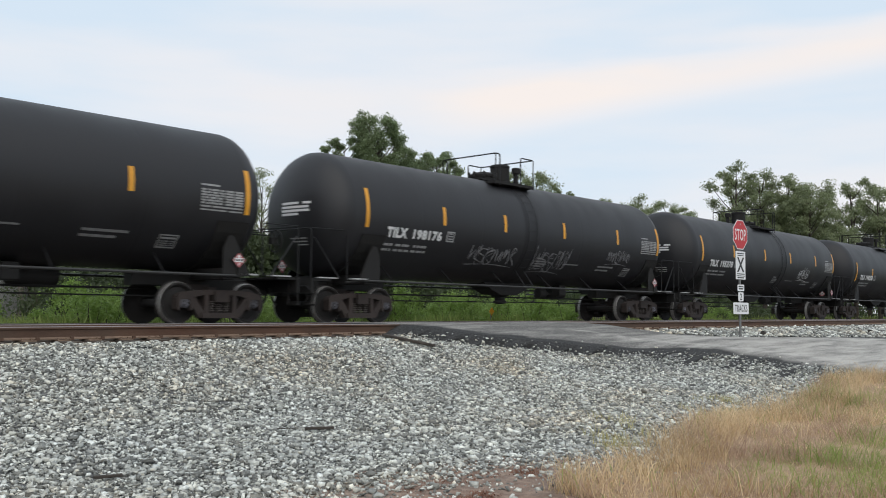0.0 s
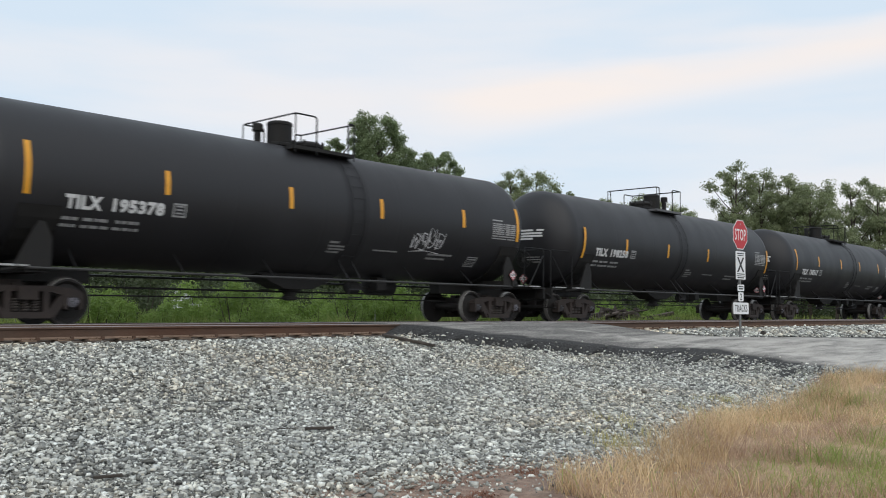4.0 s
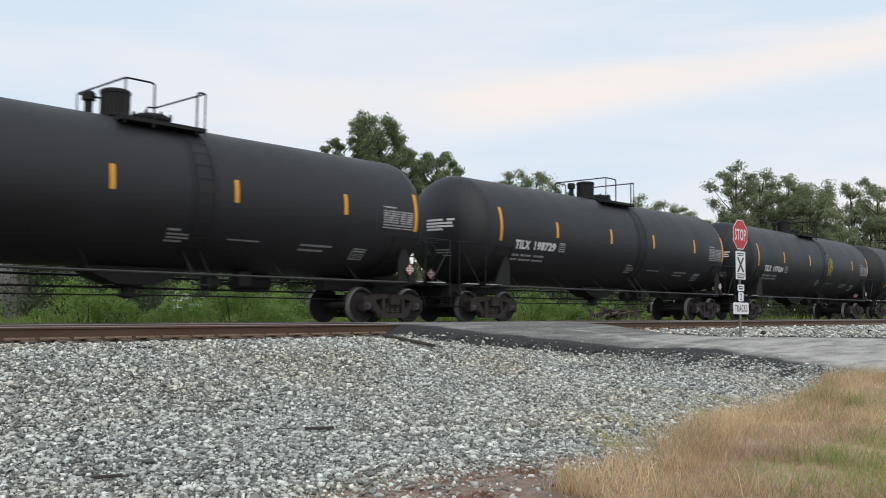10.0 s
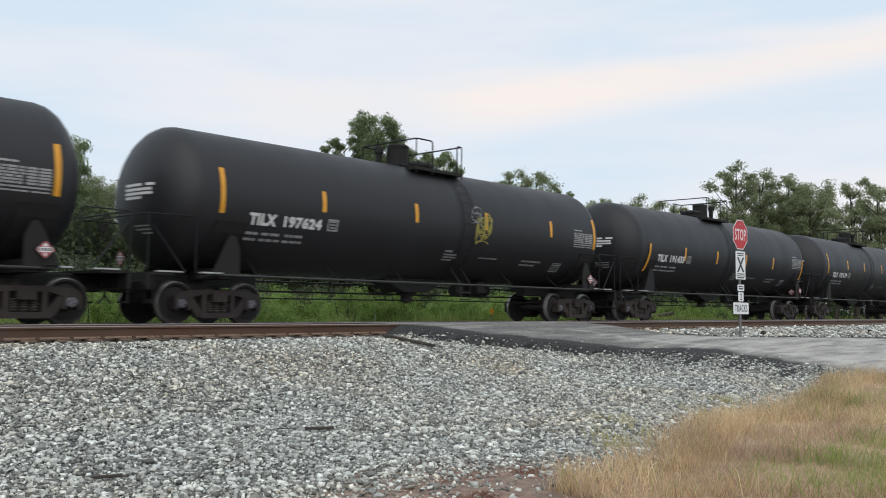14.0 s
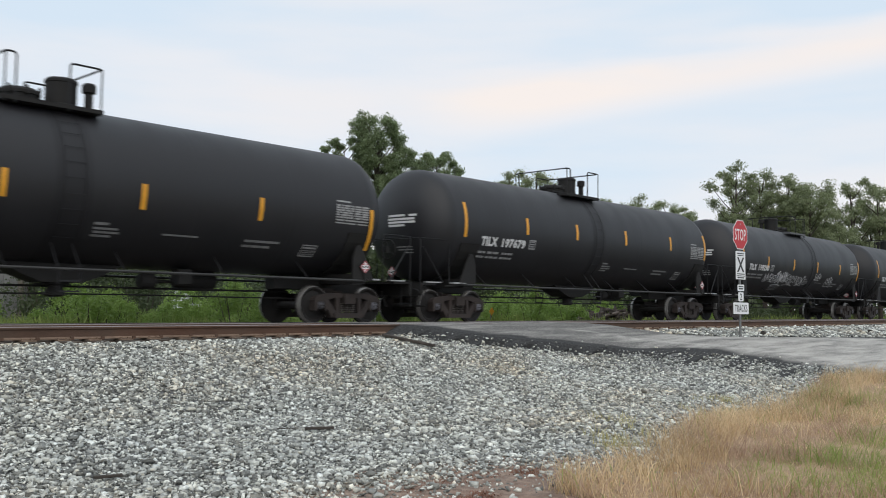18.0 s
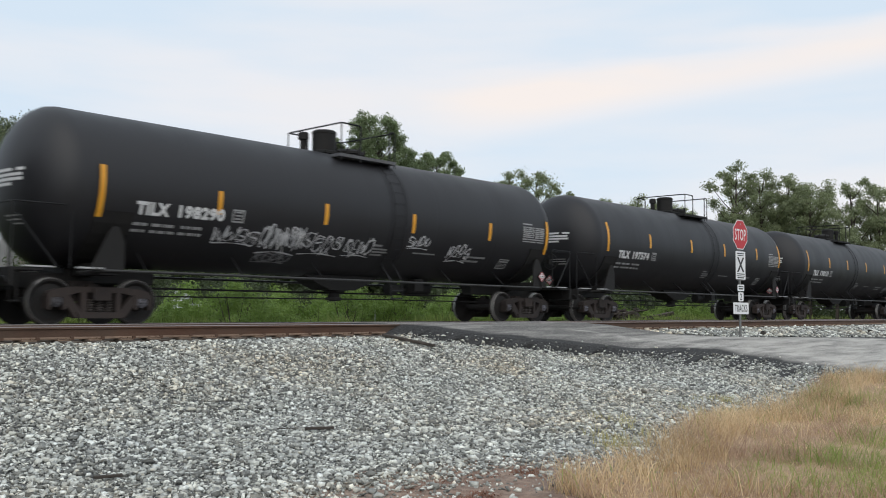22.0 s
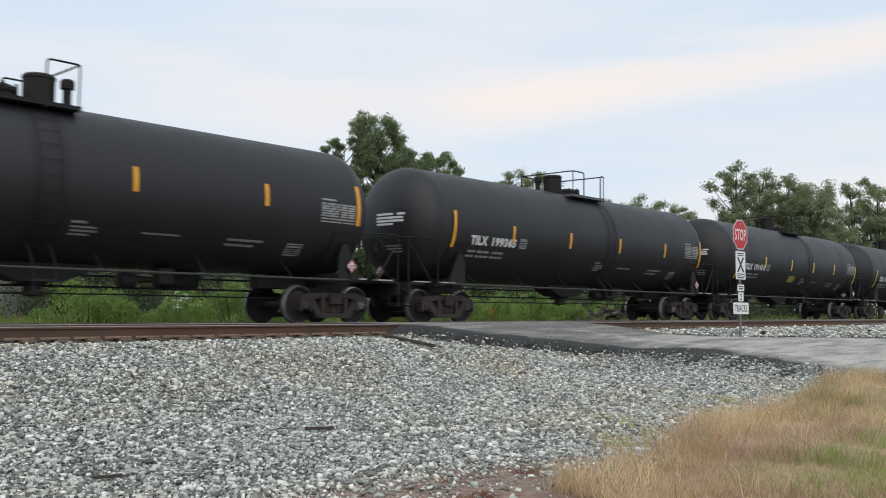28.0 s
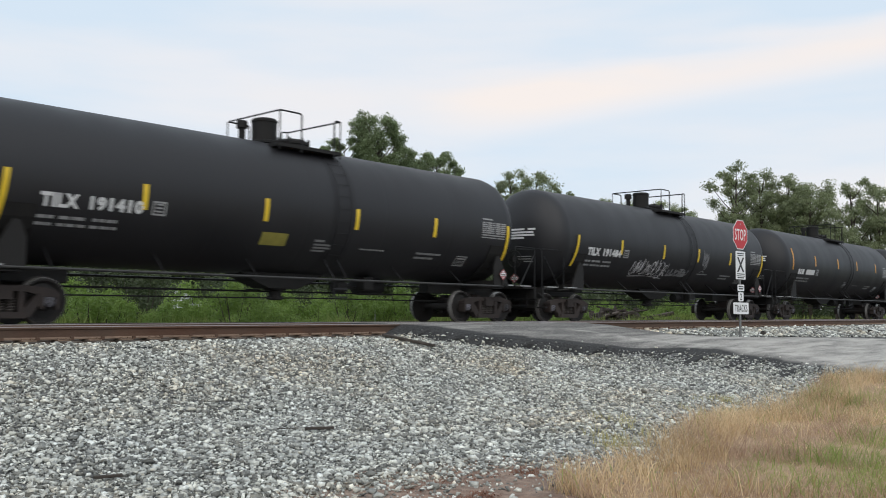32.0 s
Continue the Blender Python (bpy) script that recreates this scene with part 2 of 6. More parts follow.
def road_mat():
    """Worn asphalt with a newer black patch along one edge, streaked along the road."""
    m = mat("worn_asphalt", (0.5, 0.5, 0.5), spec=0.25, rough=0.9, bump=0.4, fine=45, scale=1.5)
    n, l = m.node_tree.nodes, m.node_tree.links
    b, tc = n["Principled BSDF"], n.new("ShaderNodeTexCoord")

    def noise(scale, stretch, detail=5.0):
        mp, t = n.new("ShaderNodeMapping"), n.new("ShaderNodeTexNoise")
        mp.inputs["Scale"].default_value = stretch
        mp.inputs["Rotation"].default_value = (0, 0, radians(12))
        t.inputs["Scale"].default_value, t.inputs["Detail"].default_value, t.inputs["Roughness"].default_value = scale, detail, 0.65
        l.new(tc.outputs["Object"], mp.inputs["Vector"])
        l.new(mp.outputs[0], t.inputs["Vector"])
        return t.outputs["Fac"]

    def ramp(value, lo, hi, a, c):
        r = n.new("ShaderNodeMapRange")
        for key, x in (("From Min", lo), ("From Max", hi), ("To Min", a), ("To Max", c)):
            r.inputs[key].default_value = x
        l.new(value, r.inputs["Value"])
        return r.outputs["Result"]

    def sums(a, c):
        q = n.new("ShaderNodeMath")
        l.new(a, q.inputs[0])
        l.new(c, q.inputs[1])
        return q.outputs[0]

    def blend(fac, a, c):
        q = n.new("ShaderNodeMix")
        q.data_type, q.clamp_factor = "RGBA", True
        l.new(fac, q.inputs["Factor"])
        for key, x in (("A", a), ("B", c)):
            if isinstance(x, tuple):
                q.inputs[key].default_value = (*x, 1)
            else:
                l.new(x, q.inputs[key])
        return q.outputs["Result"]

    def attr(name):
        q = n.new("ShaderNodeAttribute")
        q.attribute_name = name
        return q.outputs["Fac"]

    streak, grit = noise(1.9, (0.22, 1.7, 1.0), 8.0), noise(24.0, (1, 1, 1))
    old = blend(sums(attr("bleach"), ramp(streak, 0.3, 0.7, -0.65, 0.55)), (0.115, 0.111, 0.105), (0.46, 0.44, 0.405))
    old = blend(ramp(grit, 0.5, 0.72, 0.0, 0.6), old, (0.52, 0.50, 0.46))
    old = blend(ramp(grit, 0.42, 0.28, 0.0, 0.7), old, (0.10, 0.097, 0.092))
    new_ = blend(ramp(grit, 0.4, 0.8, 0.0, 1.0), (0.024, 0.024, 0.0245), (0.085, 0.084, 0.082))
    patch = ramp(sums(sums(attr("newness"), ramp(streak, 0.2, 0.8, -0.55, 0.55)), ramp(grit, 0.2, 0.8, -0.12, 0.12)), 0.25, 0.75, 0.0, 1.0)
    l.new(blend(patch, old, new_), b.inputs["Base Color"])
    return m


ROADMAT = road_mat()
THATCH = mat("dry_thatch", (0.265, 0.172, 0.108), (0.54, 0.39, 0.255), scale=2.5, rough=0.95, bump=0.7, fine=70)
SOIL = mat("red_brown_soil", (0.14, 0.090, 0.066), (0.42, 0.32, 0.255), tint=((0.75, 0.52, 0.42), 3.0, 0.6), scale=11.0, rough=0.95, bump=0.9, fine=80)
SIGNRED = mat("red_sign_sheet", (0.45, 0.012, 0.02), (0.52, 0.022, 0.03), rough=0.45, bump=0.0)
SIGNWHITE = mat("white_sign_sheet", (0.70, 0.71, 0.72), (0.80, 0.80, 0.80), rough=0.45, bump=0.0)
SIGNBLACK = mat("black_sign_ink", (0.015, 0.015, 0.015), (0.03, 0.03, 0.03), rough=0.5, bump=0.0)
POSTSTEEL = mat("galvanised_post", (0.14, 0.14, 0.14), (0.24, 0.24, 0.23), scale=8, rough=0.55, metal=0.4)
POLEWOOD = mat("grey_pole_timber", (0.16, 0.14, 0.12), (0.27, 0.24, 0.21), scale=4, rough=0.9, bump=0.3, stretch=(1, 1, 0.1))
BARK = mat("bark", (0.045, 0.036, 0.028), (0.11, 0.09, 0.075), scale=5, rough=0.95, bump=0.5, stretch=(1, 1, 0.3))
LEAF = leaf_mat("broad_leaf", (0.185, 0.218, 0.115), (0.355, 0.400, 0.220), 0.55)
LEAFDARK = leaf_mat("dark_leaf", (0.052, 0.073, 0.034), (0.118, 0.150, 0.070), 0.5)
CROWNLEAF = leaf_mat("tall_crown_leaf", (0.150, 0.195, 0.095), (0.285, 0.355, 0.180), 0.5)
GRASSGREEN = leaf_mat("green_grass", (0.19, 0.25, 0.062), (0.45, 0.53, 0.165), 0.5, 0.8)
GRASSDRY = leaf_mat("dry_grass", (0.46, 0.31, 0.16), (0.93, 0.76, 0.50), 0.5, 1.0)
WEEDRED = leaf_mat("russet_weed", (0.22, 0.10, 0.065), (0.38, 0.21, 0.14), 0.4)
GRASSOLIVE = leaf_mat("yellow_green_grass", (0.36, 0.33, 0.11), (0.68, 0.60, 0.27), 0.5, 1.0)
GRASSRED = leaf_mat("russet_grass", (0.37, 0.24, 0.165), (0.74, 0.565, 0.42), 0.5, 1.0)


# ---- mesh helpers ----
class Build:
    """Collects simple solids into one mesh."""

    def __init__(self):
        self.v, self.f, self.mi = [], [], []

    def add(self, verts, faces, mi=0):
        o = len(self.v)
        self.v += [tuple(p) for p in verts]
        self.f += [tuple(i + o for i in f) for f in faces]
        self.mi += [mi] * len(faces)
        return self

    def box(self, c, s, m=None, mi=0, cut=0.0):
        """A box with chamfered upright edges along its longest side where cut is given."""
        x, y, z = (a / 2 for a in s)
        if cut:
            ring = [(-y + cut, -z), (y - cut, -z), (y, -z + cut), (y, z - cut), (y - cut, z), (-y + cut, z), (-y, z - cut), (-y, -z + cut)]
        else:
            ring = [(-y, -z), (y, -z), (y, z), (-y, z)]
        k = len(ring)
        vs = [Vector((sx, a, b)) for sx in (-x, x) for a, b in ring]
        fs = [tuple(range(k))[::-1], tuple(range(k, 2 * k))] + [(i, (i + 1) % k, k + (i + 1) % k, k + i) for i in range(k)]
        m = Matrix.Translation(c) @ (m or Matrix.Identity(4))
        return self.add([m @ p for p in vs], fs, mi)

    def prism(self, outline, y0, y1, mi=0):
        """An outline in (x, z) drawn through from y0 to y1."""
        k = len(outline)
        vs = [(x, y, z) for y in (y0, y1) for x, z in outline]
        fs = [tuple(range(k)), tuple(range(2 * k - 1, k - 1, -1))] + [(i, k + i, k + (i + 1) % k, (i + 1) % k) for i in range(k)]
        return self.add(vs, fs, mi)

    def lathe(self, prof, n=24, m=None, mi=0, mis=None):
        """A profile of (radius, height) turned round z; ends closed."""
        m = m or Matrix.Identity(4)
        vs, fs, k = [], [], len(prof)
        for r, h in prof:
            vs += [m @ Vector((r * math.cos(2 * math.pi * j / n), r * math.sin(2 * math.pi * j / n), h)) for j in range(n)]
        self_m = []
        for i in range(k - 1):
            for j in range(n):
                fs.append((i * n + j, i * n + (j + 1) % n, (i + 1) * n + (j + 1) % n, (i + 1) * n + j))
                self_m.append(mis[i] if mis else mi)
        fs += [tuple(range(n))[::-1], tuple((k - 1) * n + j for j in range(n))]
        self_m += [self_m[0], self_m[-1]]
        self.add(vs, fs, mi)
        self.mi[-len(fs):] = self_m
        return self

    def tube(self, path, r, n=8, mi=0):
        ps = [Vector(p) for p in path]
        vs, fs = [], []
        up = None
        for i, p in enumerate(ps):
            d = (ps[min(i + 1, len(ps) - 1)] - ps[max(i - 1, 0)]).normalized()
            if up is None:
                up = Vector((0, 0, 1)) if abs(d.z) < 0.9 else Vector((1, 0, 0))
            side = d.cross(up).normalized()
            up = side.cross(d).normalized()
            rr = r[i] if isinstance(r, (list, tuple)) else r
            vs += [p + rr * (side * math.cos(2 * math.pi * j / n) + up * math.sin(2 * math.pi * j / n)) for j in range(n)]
        for i in range(len(ps) - 1):
            fs += [(i * n + j, i * n + (j + 1) % n, (i + 1) * n + (j + 1) % n, (i + 1) * n + j) for j in range(n)]
        fs += [tuple(range(n))[::-1], tuple((len(ps) - 1) * n + j for j in range(n))]
        return self.add(vs, fs, mi)

    def mesh(self, name, *materials, smooth=False):
        me = bpy.data.meshes.new(name)
        me.from_pydata(self.v, [], self.f)
        for m in materials:
            me.materials.append(m)
        if len(materials) > 1:
            me.polygons.foreach_set("material_index", self.mi)
        bm = bmesh.new()
        bm.from_mesh(me)
        bmesh.ops.recalc_face_normals(bm, faces=bm.faces)
        bm.to_mesh(me)
        bm.free()
        if smooth:
            me.shade_smooth()
            me.set_sharp_from_angle(angle=radians(35))
        return me


def quick_mesh(name, verts, faces, *materials):
    """A large joined mesh from arrays: verts (n,3), faces (m,k)."""
    verts, faces = np.asarray(verts, dtype=np.float32), np.asarray(faces, dtype=np.int32)
    me = bpy.data.meshes.new(name)
    m, k = faces.shape
    me.vertices.add(len(verts))
    me.vertices.foreach_set("co", verts.ravel())
    me.loops.add(m * k)
    me.loops.foreach_set("vertex_index", faces.ravel())
    me.polygons.add(m)
    me.polygons.foreach_set("loop_start", np.arange(0, m * k, k, dtype=np.int32))
    for q in materials:
        me.materials.append(q)
    me.update(calc_edges=True)
    return me


def part(name, me, parent, label="", m=None):
    ob = new(name, me)
    ob.parent = parent
    if m is not None:
        ob.matrix_basis = m
    if label:
        ob["label"] = label
    return ob


def arc(points, n=6, r=0.12):
    """Rounds the inner corners of a path."""
    ps = [Vector(p) for p in points]
    out = [ps[0]]
    for a, b, c in zip(ps, ps[1:], ps[2:]):
        u, v = (a - b).normalized(), (c - b).normalized()
        for k in range(n + 1):
            t = k / n
            out.append((b + u * r) * (1 - t) ** 2 + b * 2 * t * (1 - t) + (b + v * r) * t * t)
    return out + [ps[-1]]


# ---- writing: flat letter meshes, made once ----
CAR_NUMBERS = {-1: "", 0: "198176", 1: "195378", 2: "198258", 3: "198317", 4: "198729", 5: "197624", 6: "191435", 7: "197679", 8: "198290", 9: "197574",
               10: "198131", 11: "199365", 12: "191410", 13: "191484", 14: "", 15: "", 16: ""}
SIGN_WORDS = ("STOP", "2", "TRACKS")
WORDS = ["TILX"] + [v for v in CAR_NUMBERS.values() if v] + list(SIGN_WORDS)


def letter_meshes(words, weight=0.055):
    obs = {}
    for w in words:
        cu = bpy.data.curves.new("letters", "FONT")
        cu.body, cu.size, cu.offset, cu.space_character, cu.resolution_u = w, 1.0, weight, 1.12, 3
        obs[w] = new("letters", cu)
    bpy.context.view_layer.update()
    deps = bpy.context.evaluated_depsgraph_get()
    out = {}
    for w, ob in obs.items():
        me = bpy.data.meshes.new_from_object(ob.evaluated_get(deps))
        co = np.array([v.co[:2] for v in me.vertices])
        co -= co.min(0)
        out[w] = (co, [tuple(p.vertices) for p in me.polygons])
        bpy.data.meshes.remove(me)
    for ob in obs.values():
        cu = ob.data
        bpy.data.objects.remove(ob)
        bpy.data.curves.remove(cu)
    return out


LETTERS = letter_meshes(WORDS)
LETTERS.update(letter_meshes(SIGN_WORDS, 0.012))


# ---- ground ----
def smooth(a, b, x):
    t = np.clip((x - a) / (b - a), 0, 1)
    return t * t * (3 - 2 * t)


def ground_z(x, y):
    x, y = np.asarray(x, float), np.asarray(y, float)
    left = np.interp(y, [-60, -16, -12.5, -11, -9.5, -8.2, -7.1, -6.3, -5.85, -5.62, -2.8, -1.7, 1.7, 2.4, 5, 12], [-1.3, -1.15, -1.12, -1.02, -0.85, -0.62, -0.38, -0.24, -0.18, -0.215, -0.215, -0.28, -0.28, -0.35, -0.75, -0.9])
    right = np.interp(y, [-60, -16, -12, -10, -9, -8, -7, -5.85, -5.62, -2.8, -1.7, 1.7, 2.4, 5, 12], [-1.3, -1.15, -0.97, -0.62, -0.44, -0.31, -0.245, -0.18, -0.215, -0.215, -0.28, -0.28, -0.35, -0.75, -0.9])
    k = smooth(14, 21, x)
    return left * (1 - k) + right * k


def sheet(name, xs, ys, zf, *materials):
    gx, gy = np.meshgrid(xs, ys)
    v = np.stack([gx.ravel(), gy.ravel(), zf(gx, gy).ravel()], -1)
    nx, ny = len(xs), len(ys)
    i = np.arange((ny - 1) * nx).reshape(ny - 1, nx)[:, :-1].ravel()
    f = np.stack([i, i + 1, i + 1 + nx, i + nx], -1)
    return quick_mesh(name, v, f, *materials)


GROUNDMAT = mat("ground_cover", (0.07, 0.085, 0.03), (0.16, 0.15, 0.07), scale=0.3, rough=0.95, bump=0.3, fine=20)
span = lambda a, b, step: np.arange(a, b + step / 2, step)
gxs = np.concatenate([[-3000, -800, -200, -80, -40], span(-20, 60, 0.5), [70, 90, 130, 200, 400, 1000, 3000]])
gys = np.concatenate([[-3000, -800, -200, -60], span(-34, 14, 0.25), [20, 30, 50, 90, 200, 500, 1200, 3000]])


def rough_ground(x, y):
    z = ground_z(x, y)
    return z + 0.025 * np.sin(1.3 * x + 0.7 * np.sin(2.1 * y)) * np.sin(1.7 * y + 0.4 * x) * (np.abs(x) < 70) * (np.abs(y) < 25) * (y < -6.2)


ground = tagged(new("ground", sheet("ground", gxs, gys, rough_ground, GROUNDMAT)), "weedy flat ground along the railway", "ground", kind="structure")

# ---- ballast ----
# Bed colour darkened to hold the shade in gaps between stones.
GRAVELBED = mat("gap_shade_gravel_bed", (0.045, 0.046, 0.047), (0.20, 0.20, 0.195), scale=14, rough=0.9, bump=0.8, fine=42)
# Gravel darkened so less light bounces up onto the tanks' lower halves.
GRAVELLOWBOUNCE = mat("low_bounce_gravel", (0.040, 0.038, 0.036), (0.20, 0.19, 0.18), scale=11, rough=0.9, bump=0.8, fine=40)


def bed_edge(x):
    """Where the gravel lot ends towards the viewer."""
    return np.interp(x, [-40, 0, 4.0, 4.9, 6.0, 7.0, 7.5, 8.4, 9.2, 10.7, 11.8, 12.4, 14.3, 15.8, 17.9, 18.9, 19.6, 23, 60], [-14.0, -13.4, -12.7, -12.4, -12.47, -12.63, -12.75, -13.3, -13.05, -12.6, -12.45, -12.75, -12.5, -12.2, -11.7, -11.65, -11.9, -13.4, -30.0])


def bed(name, x0, x1, y_far, step, material, lift, label):
    xs, k = span(x0, x1, step), 60
    v, f = [], []
    for x in xs:
        ya = float(bed_edge(x)) if y_far < 0 else 1.6
        yb = y_far if y_far < 0 else 3.2
        for j in range(k):
            y = ya + (yb - ya) * j / (k - 1)
            v.append((x, y, float(rough_ground(x, y)) + lift))
    n = len(xs)
    f = [(i * k + j, (i + 1) * k + j, (i + 1) * k + j + 1, i * k + j + 1) for i in range(n - 1) for j in range(k - 1)]
    return tagged(new(name, quick_mesh(name, v, f, material)), label, "ballast", kind="structure")


bed("ballast_bed", -40, 60, -5.62, 0.5, GRAVELBED, 0.012, "grey crushed-stone ballast sloping down from the track")
tagged(new("track_bed", sheet("track_bed", span(-120, 220, 2.0), span(-5.7, 2.2, 0.3), lambda x, y: ground_z(0 * x, y) + 0.012, GRAVELLOWBOUNCE)), "stone ballast between and beside the ties", "ballast", kind="structure")


def stone_shapes(count=14):
    """Chipped stone blanks: a cube with its corners pushed about, twelve triangles."""
    base = np.array([(x, y, z) for x in (-1, 1) for y in (-1, 1) for z in (-1, 1)], float)
    fs = [(0, 1, 3), (0, 3, 2), (4, 6, 7), (4, 7, 5), (0, 4, 5), (0, 5, 1), (2, 3, 7), (2, 7, 6), (0, 2, 6), (0, 6, 4), (1, 5, 7), (1, 7, 3)]
    rng = np.random.default_rng(5)
    return [base * rng.uniform(0.12, 1.0, (8, 3)) * rng.uniform(0.55, 1.15, 3) for _ in range(count)], np.array(fs)


SHAPES, STONE_FACES = stone_shapes()


def scatter_stones(rng, xs, ys, sizes, lift=0.3):
    n = len(xs)
    shp = np.array(SHAPES)[rng.integers(0, len(SHAPES), n)]
    a, b = rng.uniform(0, 2 * np.pi, n), rng.uniform(-1.0, 1.0, n)
    ca, sa, cb, sb = np.cos(a), np.sin(a), np.cos(b), np.sin(b)
    p = shp * sizes[:, None, None] * np.array([1.25, 0.92, 0.70])
    px, py, pz = p[..., 0], p[..., 1], p[..., 2]
    py, pz = py * cb[:, None] - pz * sb[:, None], py * sb[:, None] + pz * cb[:, None]
    px, py = px * ca[:, None] - py * sa[:, None], px * sa[:, None] + py * ca[:, None]
    z = rough_ground(xs, ys) + 0.012 + sizes * (lift + 0.35 * rng.random(n))
    v = np.stack([px + xs[:, None], py + ys[:, None], pz + z[:, None]], -1).reshape(-1, 3)
    f = (STONE_FACES[None] + (np.arange(n) * 8)[:, None, None]).reshape(-1, 3)
    return v, f


def road_left(y):
    return np.interp(y, [-20, -13, -11.5, -10.6, -9.66, -9.08, -8.56, -8.03, -7.5, -7.0, -6.4, -5, 0], [29, 21.0, 19.4, 19.0, 18.2, 16.8, 15.5, 14.7, 13.7, 12.9, 12.75, 12.75, 12.8])


rng = np.random.default_rng(11)
N = 240000
sx, sy = rng.uniform(1.5, 22, N), rng.uniform(-14.2, -5.60, N)
on_soil = 0.40 * rng.random(N) ** 2 + 1.5 * (rng.random(N) < 0.20) * rng.random(N) * (sx < 8.2)
thin = (sy < -8.4) & (sx > road_left(sy) - 2.1 + 0.5 * np.sin(2.2 * sy)) & (rng.random(N) < 0.58)
keep = ~thin & (sy > bed_edge(sx) - on_soil) & (sx > 0.36 * (sy + 18.1) - 0.8) & (sx < road_left(sy) + 0.45 + 1.3 * smooth(-6.8, -7.6, sy) * (rng.random(N) < 0.45) * rng.random(N) + rng.normal(0, 0.12, N))
sx, sy = sx[keep], sy[keep]
ssz = np.clip(rng.lognormal(np.log(0.0178), 0.40, len(sx)), 0.008, 0.046)
sv, sf = scatter_stones(rng, sx, sy, ssz)
tagged(new("ballast_stones", quick_mesh("ballast_stones", sv, sf, STONE)), "loose angular grey and white ballast stones", "gravel", kind="stuff")
fx, fy = rng.uniform(17.5, 60, 24000), rng.uniform(-10, -5.6, 24000)
keep = fy > np.interp(fx, [19.8, 20.4, 21.2, 22.4, 27, 31, 38, 60], [-5.6, -6.3, -7.0, -8.1, -8.4, -8.9, -10.5, -11])
fx, fy = fx[keep], fy[keep]
sv, sf = scatter_stones(rng, fx, fy, np.clip(rng.lognormal(np.log(0.042), 0.3, len(fx)), 0.02, 0.09))
tagged(new("far_ballast_stones", quick_mesh("far_ballast_stones", sv, sf, STONE)), "pale ballast stones beside the far road edge", "gravel", kind="stuff")

# ---- track ----
TRACK0, TRACK1 = -120.0, 220.0
prof = [(-0.070, -0.186), (0.070, -0.186), (0.070, -0.174), (0.012, -0.155), (0.009, -0.150), (0.009, -0.052), (0.014, -0.046), (0.036, -0.036), (0.036, -0.010), (0.028, 0.0), (-0.028, 0.0), (-0.036, -0.010), (-0.036, -0.036), (-0.014, -0.046), (-0.009, -0.052), (-0.009, -0.150), (-0.012, -0.155), (-0.070, -0.174)]
TRACKS = {"far": (0.0, 0.0), "near": (-4.303, 0.067)}
for yt, zt_ in TRACKS.values():
    for yc in (yt - 0.7535, yt + 0.7535):
        b = Build()
        k = len(prof)
        vs = [(x, yc + a, zt_ + z) for x in (TRACK0, TRACK1) for a, z in prof]
        fs = [tuple(range(k))] + [tuple(range(2 * k - 1, k - 1, -1))] + [(i, (i + 1) % k, k + (i + 1) % k, k + i) for i in range(k)]
        b.add(vs, fs)
        b.mi[2 + 9] = b.mi[2 + 8] = b.mi[2 + 10] = 1
        for i in (1, 2, 16, 17):
            b.mi[2 + i] = 2
        tagged(new("rail", b.mesh("rail", RAILRUST, RAILTOP, RAILFOOT)), "rust-brown steel rail with a worn head", "rail", "rails of the two tracks", "structure")

tie_me = Build().box((0, 0, 0), (2.6, 0.23, 0.18), pose(0, 0, 0, 0, 0, 90), cut=0.012).mesh("tie", TIE)
plate = Build().box((0, 0, 0), (0.36, 0.19, 0.016))
for dx in (-0.06, 0.06):
    for dy in (-0.085, 0.085):
        plate.box((dy, dx, 0.018), (0.028, 0.022, 0.03))
plate_me = plate.mesh("tie_plate", RAILFOOT)
anchor_me = Build().box((0, 0, 0), (0.04, 0.18, 0.03)).box((0, -0.085, 0.012), (0.05, 0.03, 0.045)).mesh("rail_anchor", RAILRUST)
rt = random.Random(3)
for yt, zt_, x0, count in ((0.0, 0.0, -12.0, 150), (-4.303, 0.067, -3.0, 145)):
    for i in range(count):
        x = x0 + i * 0.495
        t = tagged(new("tie", tie_me), "dark weathered timber tie under the rails", "railway tie", "ties of the two tracks")
        t.matrix_basis = pose(x + rt.uniform(-0.02, 0.02), yt + rt.uniform(-0.05, 0.05), zt_ - 0.297, 0, 0, rt.uniform(-1, 1))
        if yt < -1 and 3 < x < 40:
            for y in (-0.7535, 0.7535):
                part("tie_plate", plate_me, t, m=pose(0, y, 0.098, 0, 0, 90))
            part("rail_anchor", anchor_me, t, m=pose(0.15, -0.7535, 0.112))

# ---- road over the crossing ----
L_EDGE = [(12.9, 14), (12.9, 4), (12.9, -1), (12.9, -5), (13.0, -6.1), (13.8, -6.85), (15.0, -7.4), (16.3, -8.0), (17.8, -8.75), (18.9, -9.9), (19.6, -11.3), (21.1, -13), (26, -17)]
R_EDGE = [(19.5, 14), (19.5, 4), (19.5, -1), (19.5, -5), (19.5, -5.8), (20.1, -6.7), (22.0, -8.0), (27, -8.7), (31, -9.5), (36, -11), (46, -15)]


